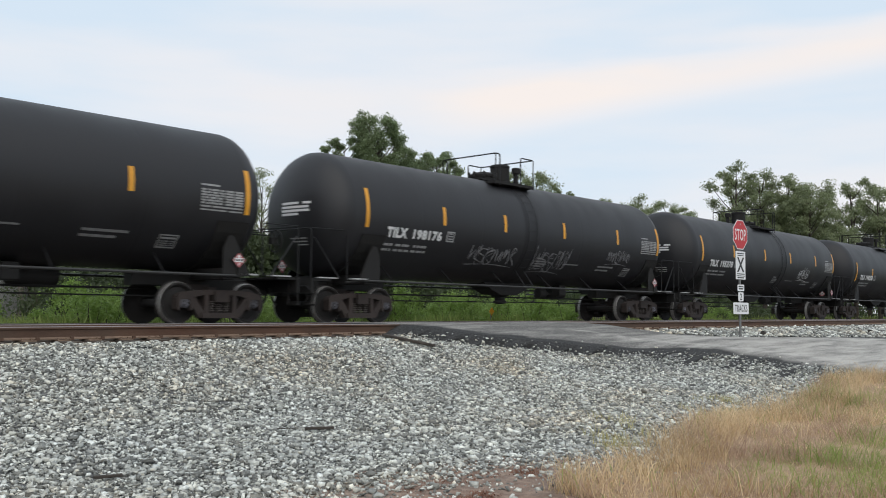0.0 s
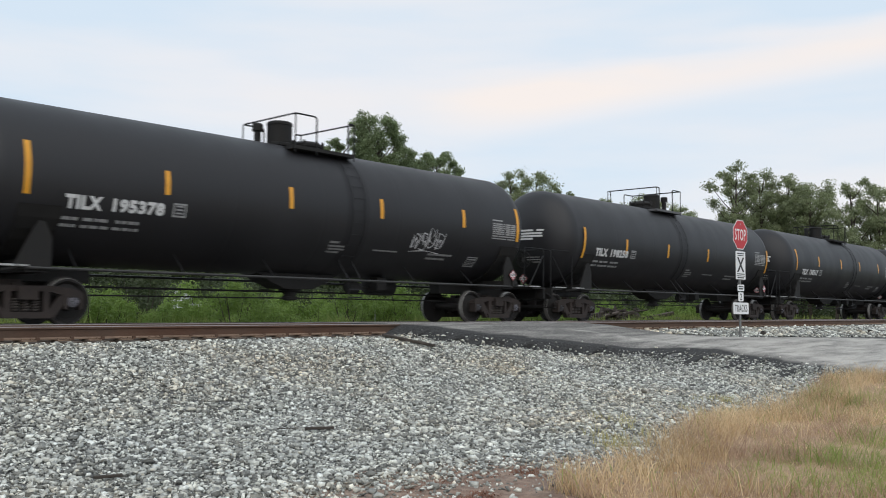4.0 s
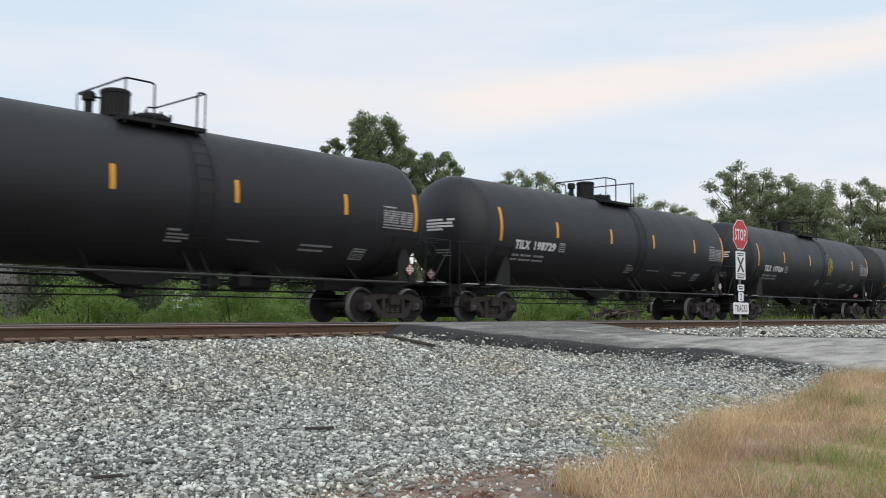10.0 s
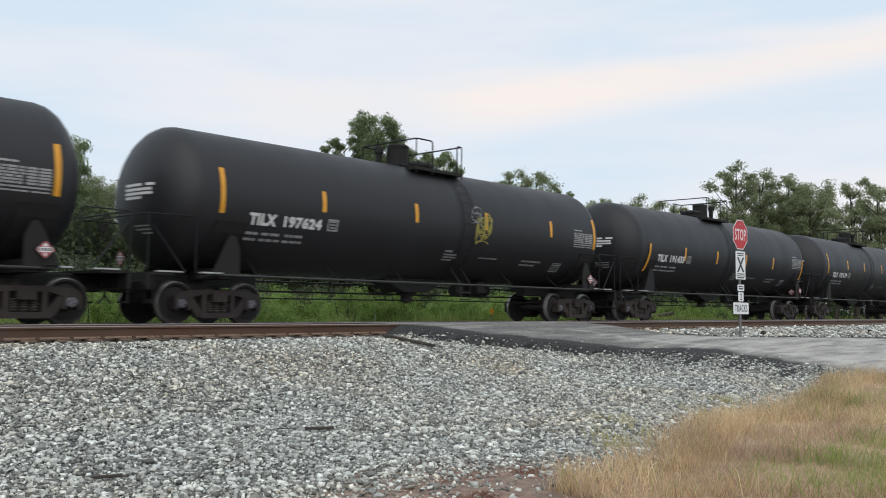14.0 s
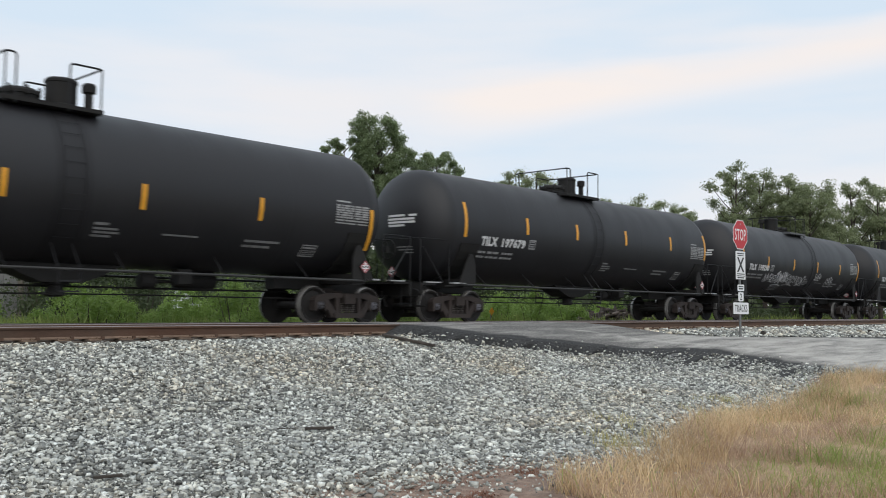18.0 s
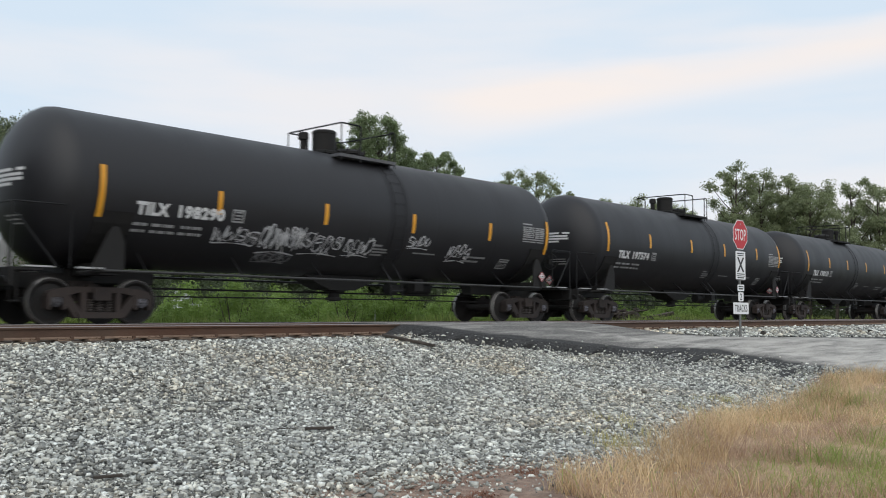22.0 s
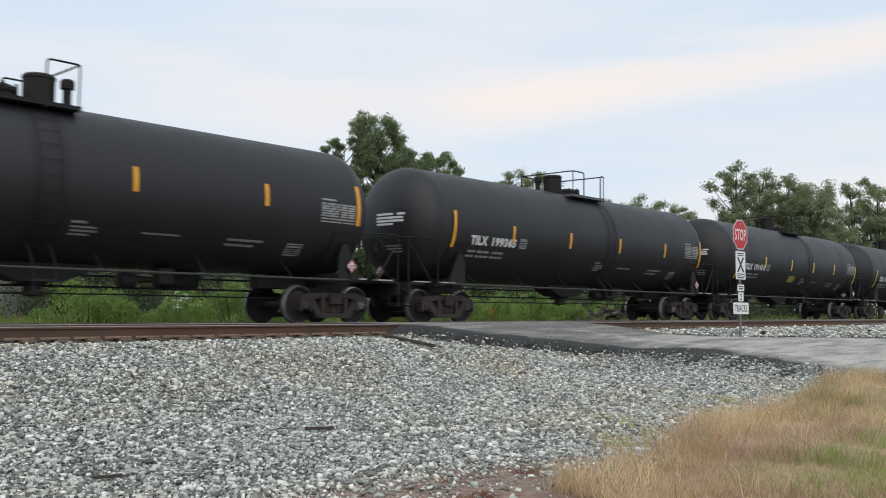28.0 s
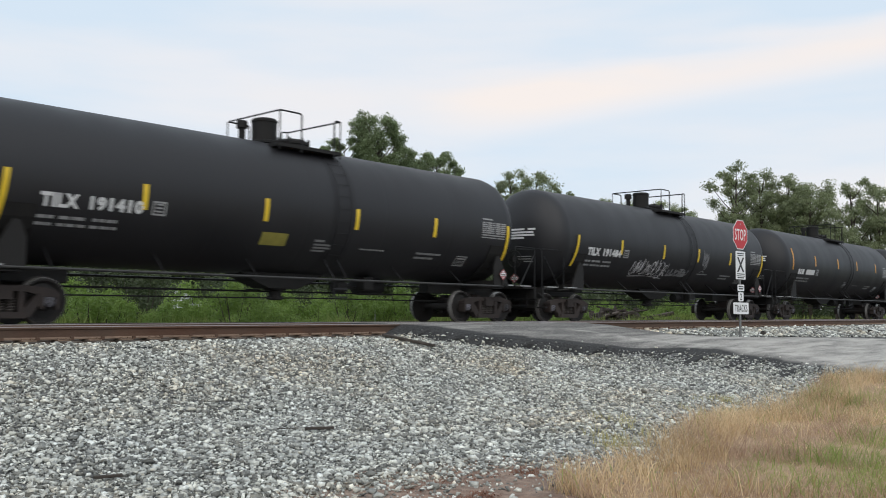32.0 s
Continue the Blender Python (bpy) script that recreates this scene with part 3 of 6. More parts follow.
def resample(points, n):
    p = np.array(points, float)
    t = np.linspace(0, len(p) - 1, n)
    i = np.clip(t.astype(int), 0, len(p) - 2)
    u = (t - i)[:, None]
    a, b, c, d = p[np.clip(i - 1, 0, None)], p[i], p[i + 1], p[np.clip(i + 2, None, len(p) - 1)]
    return 0.5 * (2 * b + (c - a) * u + (2 * a - 5 * b + 4 * c - d) * u ** 2 + (3 * b - a - 3 * c + d) * u ** 3)


def road_z(x, y):
    g = ground_z(x, y) + 0.05
    ramp = np.interp(y, [-9.5, -8.0, -6.8, -5.8, -5.1, -3.4, -1.0, 1.0, 3, 8, 14], [-2, -0.42, -0.14, 0.02, 0.058, 0.058, -0.010, -0.010, -0.1, -0.45, -0.8])
    return np.maximum(g, ramp)


nv, nu, nd = 300, 40, 12
le, re_ = resample(L_EDGE, nv), resample(R_EDGE, nv)
v, f, newness, bleach = [], [], [], []
for j in range(nv):
    side = (re_[j] - le[j]) / np.linalg.norm(re_[j] - le[j])
    yl = le[j][1]
    fresh = 0.02 + 0.10 * float(smooth(-4.5, -8.2, yl) * smooth(-10.2, -8.0, yl)) + 0.012 * math.sin(j * 0.31) + 0.006 * math.sin(j * 0.83)
    for i in range(-3, nu + 4):
        w = min(max(i, 0), nu)
        u = fresh * w / nd if w <= nd else fresh + (1 - fresh) * (w - nd) / (nu - nd)
        p = le[j] * (1 - u) + re_[j] * u
        wide = (0.24 if i < 0 else 0.13) + (0.46 * float(smooth(-8.0, -9.6, yl)) if i < 0 else 0)
        out = (-i if i < 0 else (i - nu if i > nu else 0)) * wide
        p = p + side * out * (-1 if i < 0 else 1)
        wob = 0.09 * math.sin(j * 0.42 + i) + 0.05 * math.sin(j * 1.07) if abs(out) > 0.4 else 0
        z = float(road_z(p[0], p[1]))
        if i < 0:
            g = float(rough_ground(p[0], p[1]))
            z = g + (0.032, 0.024, -0.04)[-i - 1] if wide > 0.3 else z + (g - 0.04 - z) * -i / 3
        elif out:
            z = z + (float(ground_z(p[0], p[1])) - 0.05 - z) * out / (3 * wide)
        v.append((p[0] + wob, p[1] + wob, z + 0.006 * math.sin(3 * p[0] + 2 * p[1])))
        newness.append((1.0 if i < 0 else float(smooth(fresh + 0.07, fresh - 0.05, u))) * float(smooth(-13.5, -12.0, yl)))
        along = min(max(((p[0] - 17.2) * 2.7 - (p[1] + 6.35) * 3.0) / (2.7 ** 2 + 3.0 ** 2), 0.0), 1.6)
        off = math.hypot(p[0] - 17.2 - 2.7 * along, p[1] + 6.35 + 3.0 * along)
        bleach.append(0.08 + 0.62 * float(smooth(16.0, 21.5, p[0]) * smooth(-6.0, -8.0, p[1])) + 0.50 * math.exp(-(off / 0.26) ** 2) * (0.6 + 0.4 * math.sin(9 * p[0] + 5 * math.sin(3 * p[1]))))
row = nu + 7
for j in range(nv - 1):
    for i in range(row - 1):
        a = j * row + i
        f.append((a, a + 1, a + row + 1, a + row))
road_me = quick_mesh("road", v, f, ROADMAT)
for name, values in (("newness", newness), ("bleach", bleach)):
    road_me.attributes.new(name, "FLOAT", "POINT").data.foreach_set("value", values)
road_me.shade_smooth()
tagged(new("road", road_me), "worn grey asphalt road humped over the level crossing", "road", kind="structure")

# grit and stones kicked onto the road's edges
G = 26000
gx, gy = rng.uniform(12.0, 24, G), rng.uniform(-12, -5.7, G)
edge = np.array(L_EDGE)[::-1]
d_edge = gx - np.interp(gy, edge[:, 1], edge[:, 0])
keep = (d_edge > -1.6) & (rng.random(G) < 0.6 * np.exp(-np.maximum(d_edge + 0.8, 0) * 3.6)) & (d_edge < 3.5)
gx, gy, d_edge = gx[keep], gy[keep], d_edge[keep]
gs = np.clip(rng.lognormal(np.log(0.019), 0.4, len(gx)), 0.007, 0.045)
sv, sf = scatter_stones(rng, gx, gy, gs)
over = np.clip((d_edge + 0.9) / 0.9, 0, 1) * (road_z(gx, gy) - rough_ground(gx, gy)) + 0.02
sv[:, 2] += np.repeat(over, 8)
tagged(new("road_grit", quick_mesh("road_grit", sv, sf, STONE)), "stray stones and grit on the road edge", "gravel", kind="stuff")

# ---- tank cars ----
# Slightly darker, duller black for the shell's band and the side ladder.
BANDBLACK = mat("darker_band_black", (0.0095, 0.0092, 0.0110), (0.0148, 0.0145, 0.0168), scale=2, rough=0.54, spec=0.405, bump=0.03, stretch=(1, 1, 0.2))
R_TANK, Z_TANK, HALF, HEAD = 1.61, 2.785, 7.42, 0.88
TRUCK_X, BASE = 6.93, 0.885


def on_tank(x, v, lift=0.004):
    """A spot on the near side of the shell: x along it, v the arc height above its middle."""
    a = v / R_TANK
    return (x, -(R_TANK + lift) * math.cos(a), Z_TANK + (R_TANK + lift) * math.sin(a))


def arc_of(z):
    return R_TANK * math.asin(max(-0.99, min(0.99, (z - Z_TANK) / R_TANK)))


def strip(b, x0, z0, x1, z1, lift=0.004, lean=0.0, n=6):
    """A painted patch on the shell between two heights."""
    va, vb = arc_of(z0), arc_of(z1)
    vs = []
    for i in range(n + 1):
        w = va + (vb - va) * i / n
        d = lean * (i / n - 0.5)
        vs += [on_tank(x0 + d, w, lift), on_tank(x1 + d, w, lift)]
    return b.add(vs, [(2 * i, 2 * i + 1, 2 * i + 3, 2 * i + 2) for i in range(n)])


def tank_mesh():
    pr = []
    for i in range(9):
        a = math.pi / 2 * i / 8
        pr.append((max(R_TANK * math.sin(a), 0.02), -HALF - HEAD * math.cos(a)))
    pr.append((R_TANK, -HALF + 0.05))
    seams = [-5.0, -2.5, 0.0, 2.5, 5.0]
    for s in seams:
        pr += [(R_TANK, s - 0.06), (R_TANK, s - 0.014), (R_TANK - 0.0015, s), (R_TANK, s + 0.014), (R_TANK, s + 0.06)]
    pr.append((R_TANK, HALF - 0.05))
    for i in range(9):
        a = math.pi / 2 * (8 - i) / 8
        pr.append((max(R_TANK * math.sin(a), 0.02), HALF + HEAD * math.cos(a)))
    return Build().lathe(pr, 72, pose(0, 0, Z_TANK, 0, 90, 0)).mesh("tank", TANK, smooth=True)


def saddle_mesh():
    b = Build()
    # wrapped pad
    n, vs = 16, []
    for i in range(n + 1):
        a = radians(-160 + 140 * i / n)
        for r in (R_TANK + 0.002, R_TANK + 0.030):
            for x in (-0.40, 0.40):
                vs.append((x, r * math.cos(a), Z_TANK + r * math.sin(a)))
    fs = []
    for i in range(n):
        o, p = 4 * i, 4 * i + 4
        fs += [(o + 2, o + 3, p + 3, p + 2), (o, p, p + 1, o + 1), (o, o + 2, p + 2, p), (o + 1, p + 1, p + 3, o + 3)]
    b.add(vs, fs)
    return b.mesh("saddle", FRAME)


def gusset_mesh(s):
    """Upright plate on the shell's flank with a sloped outer edge."""
    y = 1.50 * s
    b = Build().prism([(-0.46, 1.06), (0.24, 1.06), (0.24, 1.62), (0.12, 1.92), (0.0, 1.94), (-0.10, 1.80)], y - 0.03 * s, y + 0.01 * s)
    return b.mesh("gusset", FRAME)


def side_handrail(s):
    b = Build()
    y = 1.50 * s
    b.tube(arc([(-7.35, 0.95 * s, 1.02), (-7.2, y, 1.06), (7.2, y, 1.06), (7.35, 0.95 * s, 1.02)], 5, 0.2), 0.030, 8)
    for x in (-6.2, -3.9, -1.6, 0.7, 3.0, 5.3):
        b.tube([(x, y, 1.06), (x + 0.06, 0.93 * s, 1.50)], 0.018, 6, mi=1)
    return b.mesh("side_handrail", SIDEPIPE, RAILPIPE, smooth=True)


def end_parts():
    """Meshes for the end at -x; the other end turns them round."""
    d = {}
    b = Build().box((-8.05, 0, 0.86), (1.95, 0.34, 0.34), cut=0.03).box((-8.55, 0, 0.74), (0.5, 0.5, 0.16), cut=0.02).box((-6.3, 0, 0.98), (2.0, 0.36, 0.30), cut=0.02)
    d["stub_sill"] = b.mesh("stub_sill", FRAME)
    d["end_platform"] = Build().box((-8.50, 0, 1.05), (0.56, 2.80, 0.05)).mesh("end_platform", FRAME)
    d["end_beam"] = Build().box((-8.80, 0, 0.90), (0.08, 2.85, 0.34)).mesh("end_beam", FRAME)
    for s, side in ((-1, "_near"), (1, "_far")):
        d["step_board" + side] = Build().box((-7.35, 1.43 * s, 1.10), (0.52, 0.16, 0.035)).mesh("step_board", GALV)
        d["footboard" + side] = Build().box((-8.30, 1.36 * s, 1.10), (0.60, 0.12, 0.03)).mesh("footboard", GALV)
    b = Build()
    b.tube(arc([(-8.82, -1.38, 1.05), (-8.82, -1.38, 2.28), (-8.82, 1.38, 2.28), (-8.82, 1.38, 1.05)], 5, 0.12), 0.016, 8)
    for s in (-1, 1):
        b.tube(arc([(-8.82, 1.38 * s, 2.28), (-7.75, 1.45 * s, 2.28), (-7.75, 1.45 * s, 1.08)], 5, 0.12), 0.015, 8)
        b.tube([(-8.75, 1.40 * s, 2.05), (-8.0, 1.45 * s, 1.10)], 0.020, 6)
    d["end_handrail"] = b.mesh("end_handrail", RAILPIPE, smooth=True)
    for s, side in ((-1, "_near"), (1, "_far")):
        d["sill_step" + side] = Build().tube(arc([(-8.74, 1.14 * s, 1.05), (-8.74, 1.14 * s, 0.44), (-8.74, 1.50 * s, 0.44), (-8.74, 1.50 * s, 1.05)], 3, 0.04), 0.014, 6).mesh("sill_step", FRAME)
        d["step_tread" + side] = Build().box((-8.74, 1.32 * s, 0.455), (0.10, 0.36, 0.03)).mesh("step_tread", FRAME)
    b = Build().box((-8.93, 0, 0.86), (0.30, 0.17, 0.19), cut=0.02)
    b.prism([(-9.10, 0.76), (-8.98, 0.74), (-8.86, 0.76), (-8.86, 0.98), (-8.98, 1.00), (-9.10, 0.98)], -0.16, 0.10)
    b.prism([(-9.16, 0.74), (-9.05, 0.74), (-9.05, 1.0), (-9.16, 1.0)], -0.02, 0.13)
    d["coupler"] = b.mesh("coupler", CAST)
    b = Build().tube(arc([(-8.75, 0.38, 0.84), (-8.86, 0.40, 0.50), (-9.01, 0.30, 0.44)], 6, 0.14), 0.028, 8)
    d["air_hose"] = b.mesh("air_hose", SIGNBLACK, smooth=True)
    b = Build().tube(arc([(-8.80, -0.25, 1.0), (-8.90, -0.9, 0.86), (-8.88, -1.30, 0.92), (-8.88, -1.42, 0.80)], 6, 0.15), 0.018, 6)
    d["uncoupling_lever"] = b.mesh("uncoupling_lever", RAILPIPE, smooth=True)
    # headstock notes on the tank head
    b = Build()
    for z, y0, y1 in ((2.98, -0.80, 0.20), (2.88, -0.74, 0.20), (2.79, -0.76, 0.20), (2.70, -0.42, 0.18)):
        vs, n = [], 8
        for i in range(n + 1):
            y = y0 + (y1 - y0) * i / n
            for zz in (z - 0.029, z + 0.029):
                q = 1 - (y * y + (zz - Z_TANK) ** 2) / R_TANK ** 2
                vs.append((-HALF - HEAD * math.sqrt(q) - 0.218, y, zz))
        b.add(vs, [(2 * i, 2 * i + 1, 2 * i + 3, 2 * i + 2) for i in range(n) if i not in ((2,) if z > 2.95 else ())])
    d["head_stencil"] = b.mesh("head_stencil", STENCIL)
    b = Build()
    for z, w in ((2.10, 0.55), (2.02, 0.5), (1.94, 0.3)):
        vs, n = [], 4
        for i in range(n + 1):
            y = -0.62 + w * i / n
            for zz in (z - 0.014, z + 0.014):
                q = 1 - (y * y + (zz - Z_TANK) ** 2) / R_TANK ** 2
                vs.append((-HALF - HEAD * math.sqrt(q) - 0.218, y, zz))
        b.add(vs, [(2 * i, 2 * i + 1, 2 * i + 3, 2 * i + 2) for i in range(n)])
    d["small_head_stencil"] = b.mesh("small_head_stencil", GREYSTENCIL)
    return d


def brake_wheel_mesh():
    b = Build()
    ring = [(0.26 * math.cos(a), 0, 0.26 * math.sin(a)) for a in [2 * math.pi * i / 20 for i in range(21)]]
    b.tube(ring, 0.018, 6)
    for i in range(5):
        a = 2 * math.pi * i / 5
        b.tube([(0, 0, 0), (0.25 * math.cos(a), 0, 0.25 * math.sin(a))], 0.013, 5)
    return b.box((0, 0.06, 0), (0.10, 0.16, 0.16)).mesh("brake_wheel", FRAME)


def placard_meshes():
    """A diamond card in its steel holder, facing -y: red with a white band."""
    r = 0.165
    card = Build().add([(0, 0, -r), (r, 0, 0), (0, 0, r), (-r, 0, 0)], [(0, 1, 2, 3)], 1)
    card.add([(x, -0.003, z) for x, z in ((-0.118, -0.046), (0.118, -0.046), (0.118, 0.046), (-0.118, 0.046))], [(0, 1, 2, 3)], 0)
    for x0, x1 in ((-0.10, -0.065), (-0.045, -0.01), (0.01, 0.045), (0.065, 0.10)):
        card.add([(x0, -0.005, -0.026), (x1, -0.005, -0.026), (x1, -0.005, 0.026), (x0, -0.005, 0.026)], [(0, 1, 2, 3)], 2)
    flame = ((-0.03, 0.055), (0.03, 0.055), (0.042, 0.08), (0.02, 0.10), (0.012, 0.128), (-0.008, 0.105), (-0.03, 0.11), (-0.042, 0.08))
    card.add([(x, -0.003, z) for x, z in flame], [tuple(range(8))], 0)
    card.add([(x, -0.003, z) for x, z in ((-0.018, -0.115), (0.018, -0.115), (0.018, -0.06), (-0.018, -0.06))], [(0, 1, 2, 3)], 0)
    hold = Build().prism([(0, -0.19), (0.19, 0), (0, 0.19), (-0.19, 0)], 0.006, 0.02)
    hold.box((0, 0.03, -0.18), (0.05, 0.03, 0.30))
    return hold.mesh("placard_holder", FRAME), card.mesh("placard", PLACWHITE, PLACRED, SIGNBLACK)


def top_meshes():
    """Fittings on the crown, valve end towards +x."""
    d, zt = {}, Z_TANK + R_TANK
    cyl = lambda x, z0, prof, n=28: Build().lathe(prof, n, pose(x, 0, z0))
    d["fittings_housing"] = cyl(-0.03, zt - 0.05, [(0.36, 0), (0.36, 0.10), (0.31, 0.12), (0.31, 0.56), (0.325, 0.57), (0.325, 0.62), (0.28, 0.66), (0.10, 0.68)]).mesh("fittings_housing", FRAME, smooth=True)
    b = cyl(-0.88, zt - 0.13, [(0.38, 0), (0.38, 0.20), (0.41, 0.21), (0.41, 0.27), (0.34, 0.33), (0.12, 0.37)])
    for i in range(8):
        a = 2 * math.pi * i / 8
        b.lathe([(0.035, 0.18), (0.035, 0.33), (0.02, 0.36)], 6, pose(-0.88 + 0.42 * math.cos(a), 0.42 * math.sin(a), zt - 0.13))
    d["manway_lid"] = b.mesh("manway_lid", FRAME, smooth=True)
    d["relief_valve"] = Build().lathe( [(0.13, 0), (0.13, 0.06), (0.085, 0.07), (0.085, 0.42), (0.14, 0.43), (0.14, 0.58), (0.11, 0.62)], 16, pose(0.42, -0.30, zt - 0.07)).mesh("relief_valve", FRAME, smooth=True)
    for s in (-1, 1):
        b = Build().prism([(-1.60, zt - 0.21), (0.36, zt - 0.21), (0.36, zt - 0.13), (-1.60, zt - 0.13)], 0.70 * s, 1.10 * s)
        d["top_walkway" + ("_near" if s < 0 else "_far")] = b.mesh("top_walkway", FRAME)
    d["crown_plate"] = Build().box((-0.60, 0, zt - 0.01), (1.8, 0.9, 0.06)).mesh("crown_plate", FRAME)
    b = Build()
    zr, yr = zt + 0.645, 1.08
    for x0, x1 in ((-1.56, -1.36), (0.31, -0.34)):
        b.tube(arc([(x1, -yr, zt - 0.30), (x1, -yr, zr), (x0, -yr, zr), (x0, yr, zr), (x1, yr, zr), (x1, yr, zt - 0.30)], 5, 0.09), 0.021, 8)
        for y in (-yr, yr):
            b.tube([(x0, y, zr), (x0, y, zt - 0.30)], 0.017, 6)
    d["safety_railing"] = b.mesh("safety_railing", RAILPIPE, smooth=True)
    return d


def side_ladder_mesh():
    b = Build()
    for x in (-0.21, 0.21):
        b.tube([(x, on_tank(x, v, 0.03)[1], on_tank(x, v, 0.03)[2]) for v in [-1.35 + 0.25 * i for i in range(14)]], 0.007, 6)
        b.tube([(x, on_tank(x, -1.35, 0.03)[1], on_tank(x, -1.35, 0.03)[2]), (x, -1.50, 1.06), (x, -1.50, 0.62)], 0.013, 6)
    for i in range(11):
        v = -1.2 + 0.3 * i
        _, y, z = on_tank(0, v, 0.03)
        b.tube([(-0.21, y, z), (0.21, y, z)], 0.005, 6)
    for z in (0.64, 0.84):
        b.box((0, -1.50, z), (0.42, 0.05, 0.03))
    return b.mesh("side_ladder", BANDBLACK, smooth=True)


def under_meshes():
    d = {}
    b = Build().prism([(-1.35, 1.26), (-0.85, 1.0), (-0.42, 0.84), (0.42, 0.84), (0.85, 1.0), (1.35, 1.26)], -0.36, 0.36)
    b.lathe([(0.30, 0.86), (0.30, 0.80), (0.17, 0.78), (0.17, 0.66), (0.21, 0.65), (0.21, 0.58), (0.10, 0.55)], 20)
    d["bottom_outlet"] = b.mesh("bottom_outlet", FRAME)
    b = Build()
    b.tube([(-6.0, 0.15, 0.77), (6.0, 0.15, 0.77)], 0.026, 6).tube([(-6.0, -0.15, 0.59), (-1.6, -0.15, 0.60), (1.4, -0.05, 0.62), (6.0, -0.15, 0.60)], 0.019, 6)
    for x in (-4.4, -2.2, 2.2, 4.4):
        b.tube([(x, 0.15, 0.77), (x, 0.15, 1.3)], 0.014, 6)
    d["brake_rigging"] = b.mesh("brake_rigging", FRAME)
    b = Build().lathe([(0.02, -0.55), (0.20, -0.50), (0.24, -0.38), (0.24, 0.38), (0.20, 0.50), (0.02, 0.55)], 18, pose(3.4, 0.35, 0.98, 0, 90, 0))
    d["air_reservoir"] = b.mesh("air_reservoir", FRAME, smooth=True)
    b = Build().lathe([(0.03, -0.2), (0.16, -0.18), (0.17, 0.15), (0.05, 0.2), (0.03, 0.6)], 14, pose(1.9, -0.2, 0.92, 0, 90, 0)).box((2.6, -0.45, 1.02), (0.34, 0.3, 0.36), cut=0.03)
    d["brake_cylinder"] = b.mesh("brake_cylinder", FRAME)
    return d


def wheelset_mesh():
    right = [(0.085, 0.0), (0.085, 0.60), (0.14, 0.61), (0.14, 0.66), (0.16, 0.67), (0.34, 0.705), (0.40, 0.69), (0.488, 0.685), (0.488, 0.705), (0.462, 0.722), (0.4575, 0.735), (0.450, 0.82), (0.44, 0.828), (0.395, 0.828), (0.375, 0.80), (0.34, 0.765), (0.19, 0.785), (0.165, 0.82), (0.12, 0.825), (0.085, 0.84), (0.085, 0.92), (0.115, 0.925), (0.115, 1.085), (0.075, 1.10), (0.072, 1.125)]
    mis = [0] * (len(right) - 1)
    for i in range(9, 12):
        mis[i] = 1
    for i in range(21, 24):
        mis[i] = 2
    b = Build()
    for s in (0, 180):
        b.lathe(right, 26, pose(0, 0, 0, 90 + s, 0, 0), mis=mis)
        turn = pose(0, 0, 0, 90 + s, 0, 0)
        for i in range(3):
            a = 2 * math.pi * i / 3
            b.lathe([(0.016, 1.12), (0.016, 1.145)], 6, turn @ pose(0.045 * math.cos(a), 0.045 * math.sin(a), 0), mi=0)
    return b.mesh("wheelset", WHEEL, TREAD, CAP, smooth=True)


SPRINGMAT = mat("dusty_spring_steel", (0.05, 0.042, 0.038), (0.10, 0.085, 0.078), scale=6, rough=0.7, bump=0.1)


def truck_meshes():
    d = {}
    b = Build()
    y0, y1 = -0.09, 0.09
    top = [(-1.10, 0.56), (-1.02, 0.66), (-0.80, 0.71), (-0.44, 0.745), (0.44, 0.745), (0.80, 0.71), (1.02, 0.66), (1.10, 0.56), (0.72, 0.56), (0.42, 0.635), (-0.42, 0.635), (-0.72, 0.56)]
    b.prism(top, y0, y1)
    b.prism([(-0.46, 0.13), (0.46, 0.13), (0.50, 0.25), (-0.50, 0.25)], y0 - 0.04, y1 + 0.04)
    for s in (-1, 1):
        b.prism([(0.84 * s, 0.60), (0.66 * s, 0.60), (0.38 * s, 0.25), (0.52 * s, 0.13)], y0, y1)
        b.prism([(0.41 * s, 0.64), (0.30 * s, 0.64), (0.30 * s, 0.22), (0.41 * s, 0.22)], y0 - 0.015, y1 + 0.015)
        b.prism([(1.08 * s, 0.60), (0.68 * s, 0.60), (0.70 * s, 0.32), (0.76 * s, 0.29), (0.775 * s, 0.53), (0.995 * s, 0.53), (1.01 * s, 0.29), (1.07 * s, 0.32)], y0 - 0.02, y1 + 0.02)
    d["side_frame"] = b.mesh("side_frame", CAST)
    b = Build().box((0, 0, 0.60), (0.36, 2.34, 0.24), cut=0.0).box((0, 0, 0.80), (0.5, 0.42, 0.16)).box((0, 0, 0.52), (0.44, 1.7, 0.12))
    for s in (-1, 1):
        b.box((0, 0.63 * s, 0.76), (0.2, 0.22, 0.10))
    d["bolster"] = b.mesh("bolster", CAST)
    b = Build()
    helix = lambda cx, r, turns, z0, z1: [(cx + r * math.cos(2 * math.pi * t * turns), r * math.sin(2 * math.pi * t * turns), z0 + (z1 - z0) * t) for t in [i / (6 * turns) for i in range(6 * turns + 1)]]
    d["spring"] = b.tube(helix(0, 0.070, 5, 0.25, 0.50), 0.017, 4).mesh("spring", SPRINGMAT)
    b = Build()
    for s in (-1, 1):
        b.box((0.36 * s, 0, 0.38), (0.08, 1.75, 0.10), cut=0.0)
        for y in (-0.76, 0.76):
            b.prism([(0.385 * s, 0.22), (0.435 * s, 0.22), (0.402 * s, 0.42), (0.45 * s, 0.58), (0.385 * s, 0.58)], y - 0.05, y + 0.05)
    d["brake_beam"] = b.mesh("brake_beam", CAST)
    return d


